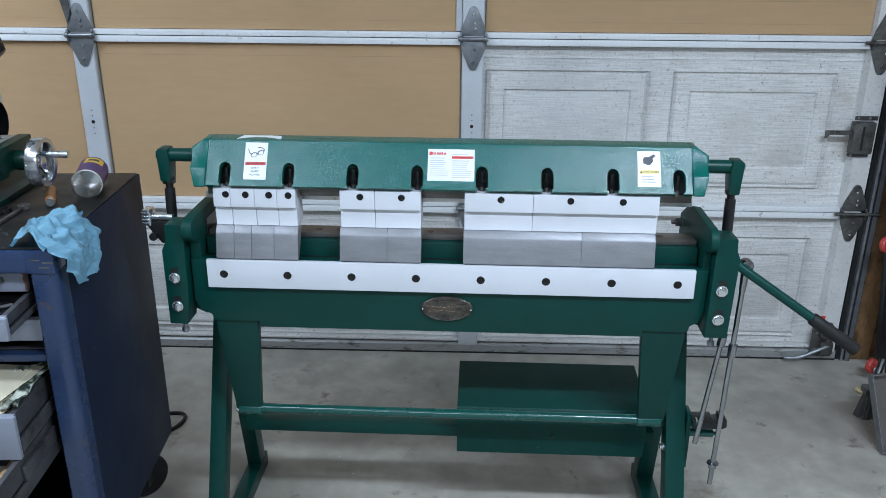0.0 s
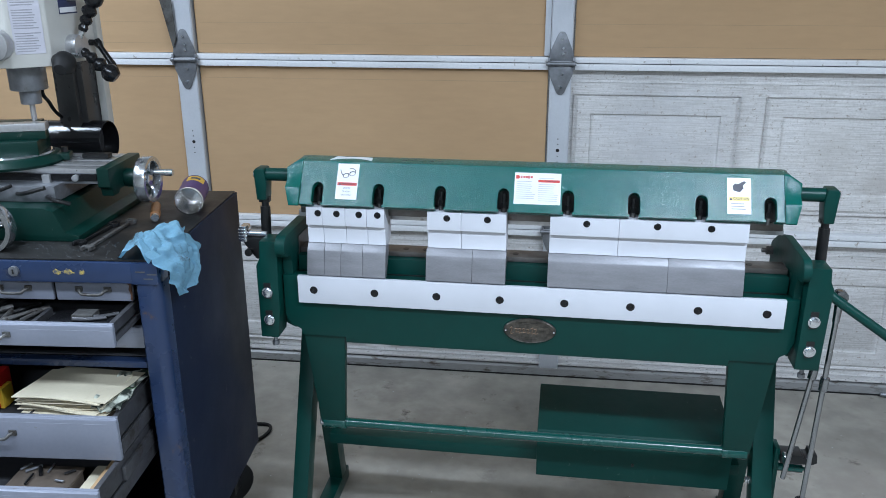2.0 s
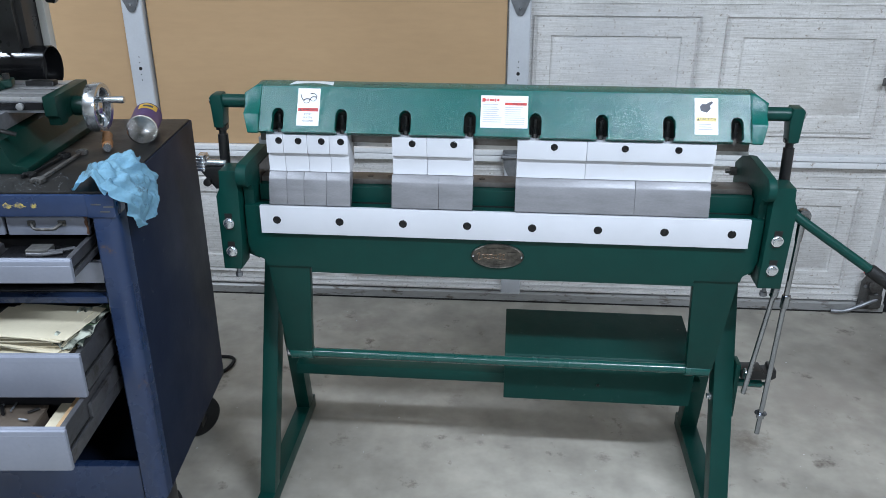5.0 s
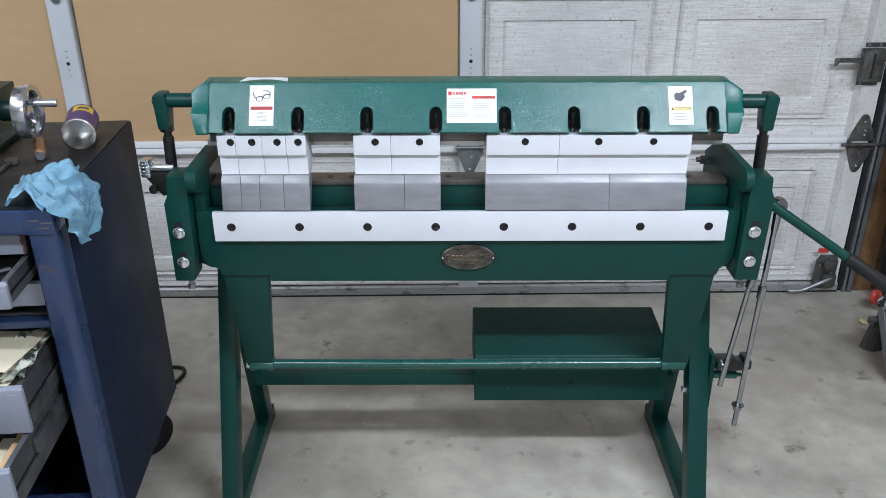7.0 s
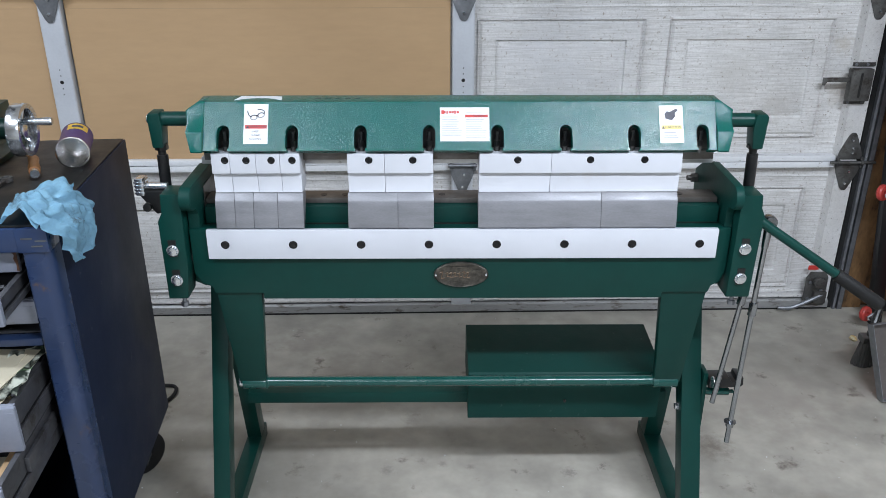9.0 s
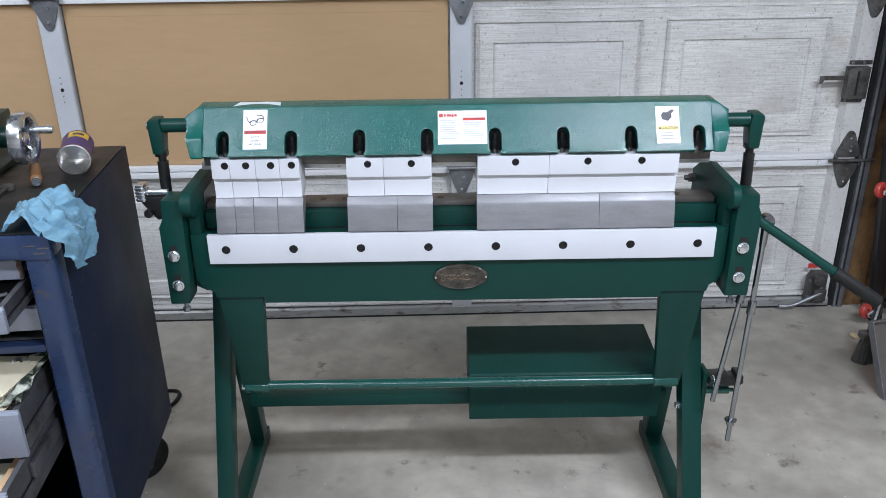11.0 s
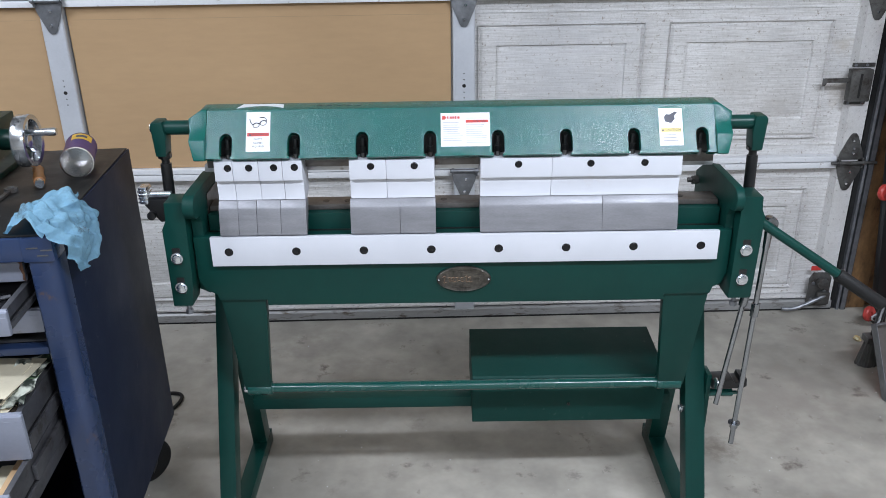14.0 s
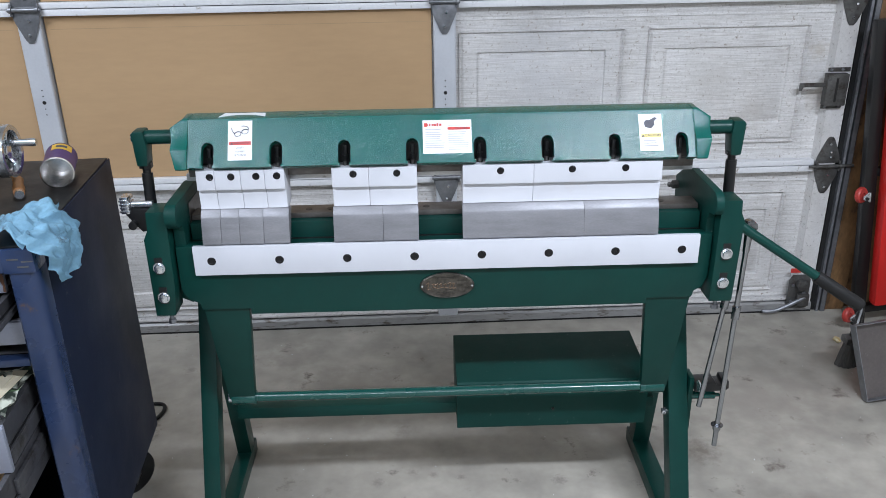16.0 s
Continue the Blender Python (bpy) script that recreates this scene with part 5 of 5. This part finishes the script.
part("saddle", box(-1.275, -1.075, -0.040, 0.170, T + 0.0755, T + 0.112, 0.003), "zinc", mill, "oily machined steel saddle")
part("saddle_lock", tube([(-1.09, -0.045, T + 0.09), (-1.06, -0.075, T + 0.092), (-1.03, -0.065, T + 0.08)], 0.005, 8), "black", mill)
for p in ([(-1.16, -0.042, T + 0.095), (-1.13, -0.062, T + 0.102), (-1.085, -0.06, T + 0.114)], [(-1.22, -0.042, T + 0.095), (-1.20, -0.062, T + 0.102), (-1.16, -0.06, T + 0.118)]):
    part("lock_lever", tube(p, 0.0045, 8), "black", mill, "black locking lever")
TZ = 1.121
tab = part("table", box(-1.62, -0.995, 0.002, 0.162, TZ - 0.034, TZ - 0.010, 0.001), "zinc", mill, "machined steel slotted table")
for y0, y1 in ((0.002, 0.028), (0.042, 0.074), (0.088, 0.120), (0.134, 0.162)):
    part("table_land", box(-1.62, -0.995, y0, y1, TZ - 0.0098, TZ, 0.0012), "steel", tab)
# black fill near the slot tops paints in the darkness of deep slots
for y0, y1 in ((0.028, 0.042), (0.074, 0.088), (0.120, 0.134)):
    part("slot", box(-1.62, -0.996, y0 + 0.0005, y1 - 0.0005, TZ - 0.0099, TZ - 0.0025), "black", tab, "black filler standing in for shade in a deep slot")
part("clamp_block", box(-1.075, -1.012, 0.098, 0.122, TZ + 0.0002, TZ + 0.012, 0.003), "black", tab, "black table clamp block")
part("front_groove", box(-1.62, -0.996, -0.0012, 0.0018, TZ - 0.027, TZ - 0.011), "plastic_black", tab)
part("end_block", prism([(-0.004, TZ - 0.040), (-0.004, TZ + 0.002), (0.166, TZ + 0.002), (0.166, TZ - 0.040), (0.120, TZ - 0.056), (0.045, TZ - 0.056), (0.040, TZ - 0.064), (0.010, TZ - 0.064), (0.006, TZ - 0.046)], "x", -0.994, -0.966, 0.003), "mill_green", tab, "green table end block")
part("end_boss", rod((-0.966, 0.082, TZ - 0.038), (-0.935, 0.082, TZ - 0.038), 0.022, seg=22, bev=0.002), "mill_green", tab)
part("collar", rod((-0.935, 0.082, TZ - 0.038), (-0.926, 0.082, TZ - 0.038), 0.024, seg=26, bev=0.001), "chrome", tab)


def handwheel(c, axis, r, handle_at, parent):
    ax = Vector(axis).normalized()
    c = Vector(c)
    w = part("handwheel", lathe([(r * 0.80, -0.012), (r * 0.98, -0.013), (r, -0.010), (r, 0.010), (r * 0.98, 0.013), (r * 0.80, 0.012), (r * 0.77, 0.0), (r * 0.80, -0.012)], c, ax, 36), "chrome", parent, "polished handwheel")
    side = ax.orthogonal().normalized()
    up = ax.cross(side)
    t = bmesh.new()
    for k in range(3):
        a = 2 * math.pi * k / 3 + 0.5
        dv = side * math.cos(a) + up * math.sin(a)
        rod(c - ax * 0.010, c + dv * r * 0.82, 0.0085, 0.006, seg=10, bm=t)
    rod(c - ax * 0.016, c + ax * 0.006, 0.015, seg=18, bev=0.002, bm=t)
    part("spokes", t, "chrome", w)
    h = c + Vector(handle_at)
    part("crank_handle", lathe([(0.004, 0.0), (0.006, 0.004), (0.0075, 0.03), (0.0085, 0.056), (0.007, 0.062), (0.0, 0.063)], h, ax, 16), "chrome", w)
    return w


handwheel((-0.915, 0.082, TZ - 0.042), (1, 0, 0), 0.054, (0.004, -0.012, 0.020), mill)
handwheel((-1.170, -0.150, T + 0.052), (0, -1, 0), 0.056, (-0.03, -0.004, 0.03), mill)
part("feed_screw", rod((-1.170, -0.14, T + 0.052), (-1.170, -0.08, T + 0.052), 0.016, seg=16), "mill_green", mill)
vise = part("vise", box(-1.39, -1.150, 0.010, 0.125, TZ + 0.022, TZ + 0.056, 0.004), "mill_green", mill, "green machine vise on a swivel base")
part("swivel_base", lathe([(0.0, 0.0), (0.105, 0.0), (0.108, 0.006), (0.100, 0.016), (0.085, 0.021), (0.0, 0.021)], (-1.215, 0.065, TZ), (0, 0, 1), 34), "mill_green", vise)
part("graduated_ring", lathe([(0.084, 0.0212), (0.080, 0.0245), (0.0, 0.0245)], (-1.215, 0.065, TZ), (0, 0, 1), 30), "chrome", vise)
part("clamp_lug", box(-1.130, -1.095, 0.045, 0.085, TZ + 0.002, TZ + 0.018, 0.004), "mill_green", vise)
part("clamp_screw", rod((-1.108, 0.065, TZ + 0.018), (-1.108, 0.065, TZ + 0.030), 0.008, seg=6), "black", vise)
turn_at = Vector((-1.215, 0.065, 0)) - ORIGIN[mill.name]
vise.matrix_basis = Matrix.Translation(turn_at) @ Matrix.Rotation(radians(16), 4, "Z") @ Matrix.Translation(-turn_at)
part("jaw", box(-1.37, -1.135, 0.030, 0.064, TZ + 0.056, TZ + 0.075, 0.002), "mill_green", vise)
part("jaw_plate", box(-1.37, -1.133, 0.028, 0.064, TZ + 0.0752, TZ + 0.092, 0.002), "steel", vise, "steel vise jaw plate")
part("jaw", box(-1.37, -1.155, 0.085, 0.122, TZ + 0.056, TZ + 0.088, 0.002), "mill_green", vise)
part("table_stop", box(-1.118, -1.100, -0.010, -0.001, TZ - 0.060, TZ - 0.012, 0.002), "steel", mill)
part("stop_screw", rod((-1.042, -0.0013, TZ - 0.019), (-1.042, -0.010, TZ - 0.019), 0.0075, seg=16, bev=0.001), "steel", mill)
part("way_cover", lathe([(0.0, 0.30), (0.051, 0.30), (0.051, 0.001), (0.052, 0.0), (0.054, 0.002), (0.054, 0.36), (0.0, 0.36)], (-1.104, 0.305, 1.119), (-1, 0, 0), 32), "plastic_black", mill, "glossy black round way cover")
part("column", box(-1.222, -1.145, 0.290, 0.400, T + 0.05, 1.90, 0.004), "mill_grey", mill, "dark cast column")
part("column_way", box(-1.206, -1.160, 0.272, 0.289, T + 0.05, 1.90, 0.002), "mill_grey", mill)
part("column_cover", box(-1.1435, -1.124, 0.355, 0.385, T + 0.155, 1.90, 0.004), "mill_white", mill, "cream column cover")
head = bmesh.new()
prism([(-1.330, 0.190), (-1.330, -0.010), (-1.140, -0.010), (-1.076, 0.038), (-1.050, 0.190)], "z", 1.341, 1.90, 0.004, bm=head)
head = part("head", head, "mill_white", mill, "cream painted gearbox head")
m4 = Matrix.Translation((-1.108, 0.0135, 1.485)) @ Matrix.Rotation(math.atan2(0.048, 0.064), 4, "Z") @ Matrix.Rotation(math.pi / 2, 4, "X")
lab = part("head_label", box(-0.030, 0.030, -0.115, 0.20, 0.0006, 0.001, m=m4), "label_dim", head, "white label with fine print")
t = bmesh.new()
for i in range(58):
    if i % 9 == 8:
        continue
    yy = -0.110 + i * 0.0053
    box(-0.026, -0.026 + rng.uniform(0.036, 0.052), yy, yy + 0.0019, 0.0012, 0.0015, m=m4, bm=t)
part("print", t, "label_grey", lab)
m5 = Matrix.Translation((-1.245, -0.0105, 1.50)) @ Matrix.Rotation(math.pi / 2, 4, "X")
lab = part("head_label", box(-0.055, 0.04, -0.055, 0.20, 0.0003, 0.0007, m=m5), "label_dim", head, "white chart label with dark header")
part("print", box(-0.050, 0.035, -0.02, 0.03, 0.0009, 0.0012, m=m5), "label_blue", lab)
part("print", bars(m5, -0.045, 0.03, (0.05, 0.062, 0.074, 0.086), 0.004, rng), "label_grey", lab)
part("dial_cap", rod((-1.163, -0.010, 1.392), (-1.163, -0.036, 1.392), 0.034, seg=30, bev=0.004), "steel", head, "grey round dial cap")
m6 = Matrix.Translation((-1.0635, 0.110, 1.478)) @ Matrix.Rotation(math.atan2(0.152, 0.026), 4, "Z") @ Matrix.Rotation(math.pi / 2, 4, "X")
plate = part("side_plate_label", box(-0.030, 0.030, -0.030, 0.040, 0.0004, 0.001, m=m6), "label_blue", head, "navy and white dial plate")
part("print", box(-0.028, 0.028, -0.027, -0.016, 0.0012, 0.0015, m=m6), "label", plate)
b = lathe([(0.0, 0.020), (0.017, 0.020), (0.021, 0.016), (0.022, 0.0)], (0, 0, 0), (0, 0, 1), 24)
bmesh.ops.transform(b, matrix=m6 @ Matrix.Translation((0.006, 0.018, 0.0015)), verts=b.verts)
part("speed_knob", b, "zinc", plate, "grey round speed knob")
part("quill_housing", rod((-1.167, 0.085, 1.341), (-1.167, 0.085, 1.284), 0.040, seg=32, bev=0.003), "zinc", mill, "machined quill housing")
part("spindle", rod((-1.167, 0.085, 1.284), (-1.167, 0.085, 1.252), 0.0225, seg=26, bev=0.002), "zinc", mill)
part("end_mill", rod((-1.167, 0.085, 1.252), (-1.167, 0.085, 1.214), 0.0062, seg=8), "steel", mill)
hub = part("feed_hub", rod((-1.100, 0.115, 1.378), (-1.040, 0.105, 1.378), 0.026, seg=26, bev=0.003), "steel", mill, "grey zinc feed hub")
part("hub_flange", rod((-1.103, 0.115, 1.378), (-1.085, 0.113, 1.378), 0.040, seg=28, bev=0.003), "steel", hub)
HC = Vector((-1.053, 0.107, 1.378))


def feed_arm(dv, ln):
    dv = Vector(dv).normalized()
    part("feed_arm", rod(HC, HC + dv * (ln - 0.06), 0.006, seg=12), "chrome", hub)
    prof = [(0.0, 0.0), (0.009, 0.002), (0.011, 0.010), (0.008, 0.017), (0.013, 0.023), (0.014, 0.029), (0.009, 0.036), (0.016, 0.044), (0.017, 0.051), (0.011, 0.059), (0.020, 0.070), (0.021, 0.082), (0.013, 0.094), (0.0, 0.096)]
    part("feed_grip", lathe(prof, HC + dv * (ln - 0.075), dv, 20), "plastic_black", hub, "black ribbed plastic grip")


feed_arm((0.42, 0.10, 0.88), 0.110)
feed_arm((0.70, 0.05, -0.62), 0.088)
part("ball_grip", lathe([(0.0, -0.025), (0.013, -0.022), (0.023, -0.011), (0.026, 0.003), (0.020, 0.018), (0.013, 0.030), (0.0, 0.034)], HC + Vector((-0.002, -0.062, -0.030)), (0.1, -0.9, -0.4), 22), "rubber", hub, "black ball grip")
b = rod((-1.065, 0.17, 1.380), (-1.036, 0.17, 1.380), 0.007, seg=12)
lathe([(0.0, -0.008), (0.009, -0.006), (0.010, 0.004), (0.0065, 0.014), (0.0070, 0.045), (0.0085, 0.062), (0.006, 0.070), (0.0, 0.071)], (-1.034, 0.168, 1.380), (0.52, -0.18, -0.72), 14, bm=b)
part("quill_lock", b, "plastic_black", mill, "black lock lever")
part("power_cable", tube([(-1.140, 0.10, 1.305), (-1.159, 0.121, 1.27), (-1.177, 0.173, 1.243), (-1.196, 0.230, 1.209), (-1.208, 0.285, 1.182)], 0.0045, 8), "rubber", mill, "black power cable")

# cable on the floor behind the cabinet
tagged(part("floor_cable", tube([(-1.30, 0.55, 0.006), (-1.10, 0.60, 0.006), (-0.985, 0.66, 0.006), (-0.932, 0.74, 0.006), (-0.945, 0.80, 0.006), (-1.04, 0.79, 0.006), (-1.20, 0.72, 0.006), (-1.6, 0.70, 0.006)], 0.006, 10), "rubber"), "black cable looped on the concrete floor", "cable")

# ---- beside the door ----
sheet = thing("plywood_sheet", (1.72, 1.36, 0), "worn brown plywood sheet standing against the wall", "plywood sheet")
part("panel", box(1.534, 2.10, 1.325, 1.344, 0.0, 1.30, 0.002), "wood", sheet)
part("batten", box(1.534, 1.612, 1.304, 1.3245, 0.0, 1.30, 0.003), "wood", sheet)

creeper = thing("mechanic_creeper", (1.649, 1.18, 0.0), "red padded mechanic's creeper with a black frame stood on end", "creeper", local=True)
creeper.matrix_world = pose(1.580, 1.18, 0.0, 0, -6.3, 0)
part("frame_rail", box(0.0, 0.046, -0.018, 0.018, 0.0, 1.15, 0.006), "black", creeper, "black steel frame rail")
part("frame_rail", box(0.40, 0.43, -0.018, 0.018, 0.0, 1.15, 0.006), "black", creeper)
for z in (0.05, 0.60, 1.10):
    part("cross_rail", box(0.046, 0.40, -0.016, 0.016, z, z + 0.03, 0.004), "black", creeper)
part("pad", box(0.048, 0.39, -0.070, -0.0185, 0.10, 1.12, 0.016), "red", creeper, "red vinyl pad")
for x, y, z in ((-0.030, -0.035, 0.062), (-0.016, -0.032, 0.545)):
    w = part("caster", lathe([(0.010, -0.010), (0.025, -0.010), (0.029, -0.005), (0.029, 0.005), (0.025, 0.010), (0.010, 0.010), (0.010, -0.010)], (x, y, z), (0.5, -0.85, 0.1), 24), "red_wheel", creeper, "red urethane caster")
    part("fork", prism([(x - 0.010, z + 0.006), (x + 0.008, z + 0.018), (-0.001, z + 0.022), (-0.001, z - 0.018), (x + 0.004, z - 0.012), (x - 0.009, z - 0.006)], "y", y - 0.040, y - 0.026, 0.004), "chrome", w)
    part("axle", rod((x, y - 0.045, z), (x, y - 0.026, z), 0.006, seg=8), "black", w)

pan = thing("sheet_metal_tray", (1.6, 0.85, 0), "brown-grey sheet steel tray leaning on its edge", "metal tray")
mt = pose(1.364, 0.655, 0.006, 0, 0, 0) @ Matrix.Rotation(radians(-24), 4, "X") @ Matrix.Rotation(radians(-7), 4, "Y")
part("base", box(0.0, 0.42, 0.020, 0.023, 0.0, 0.250, m=mt), "tray", pan)
part("rim", box(-0.002, 0.0, -0.012, 0.023, 0.0, 0.250, m=mt), "zinc", pan, "bright folded rim")
part("rim", box(0.0, 0.42, -0.012, 0.0195, 0.248, 0.250, m=mt), "zinc", pan)
part("rim", box(0.0, 0.42, -0.012, 0.0195, 0.0, 0.002, m=mt), "zinc", pan)

brush = thing("hand_brush", (1.40, 0.89, 0), "dusty grey hand brush standing on its bristles", "brush")
t = bmesh.new()
for i in range(70):
    a, q = rng.uniform(0, 6.28), rng.uniform(0, 1) ** 0.5
    x, y = 0.040 * q * math.cos(a), 0.030 * q * math.sin(a)
    rod((1.414 + x * 0.85, 0.890 + y * 0.9, 0.0), (1.427 + x * 0.5, 0.905 + y * 0.5, 0.085), 0.0055, 0.0045, seg=5, bm=t)
part("bristles", t, "bristle", brush)
part("collar", box(1.401, 1.457, 0.885, 0.930, 0.080, 0.105, 0.006), "dirty_zinc", brush)
part("handle", tube([(1.430, 0.907, 0.10), (1.447, 0.925, 0.14), (1.472, 0.955, 0.185)], 0.012, 10), "black", brush)

t = bmesh.new()
bmesh.ops.create_icosphere(t, subdivisions=2, radius=0.014)
for v in t.verts:
    v.co *= 1 + 0.5 * noise.noise(v.co * 90)
    v.co.z = max(v.co.z * 0.7, -0.009)
bmesh.ops.translate(t, verts=t.verts, vec=(1.463, 1.05, 0.009))
tagged(part("wrapper", t, "trash", angle=20), "small crumpled yellow and white wrapper on the floor", "litter")

# grit on the concrete
t = bmesh.new()
for i in range(80):
    x, y = rng.uniform(-1.0, 1.6), rng.uniform(0.0, 1.25)
    k = rng.uniform(0.001, 0.0032)
    box(x, x + k, y, y + k * 0.8, 0.0, k * 0.5, bm=t)
tagged(part("grit", t, "label"), "pale grit and metal specks on the concrete", "grit", kind="stuff")
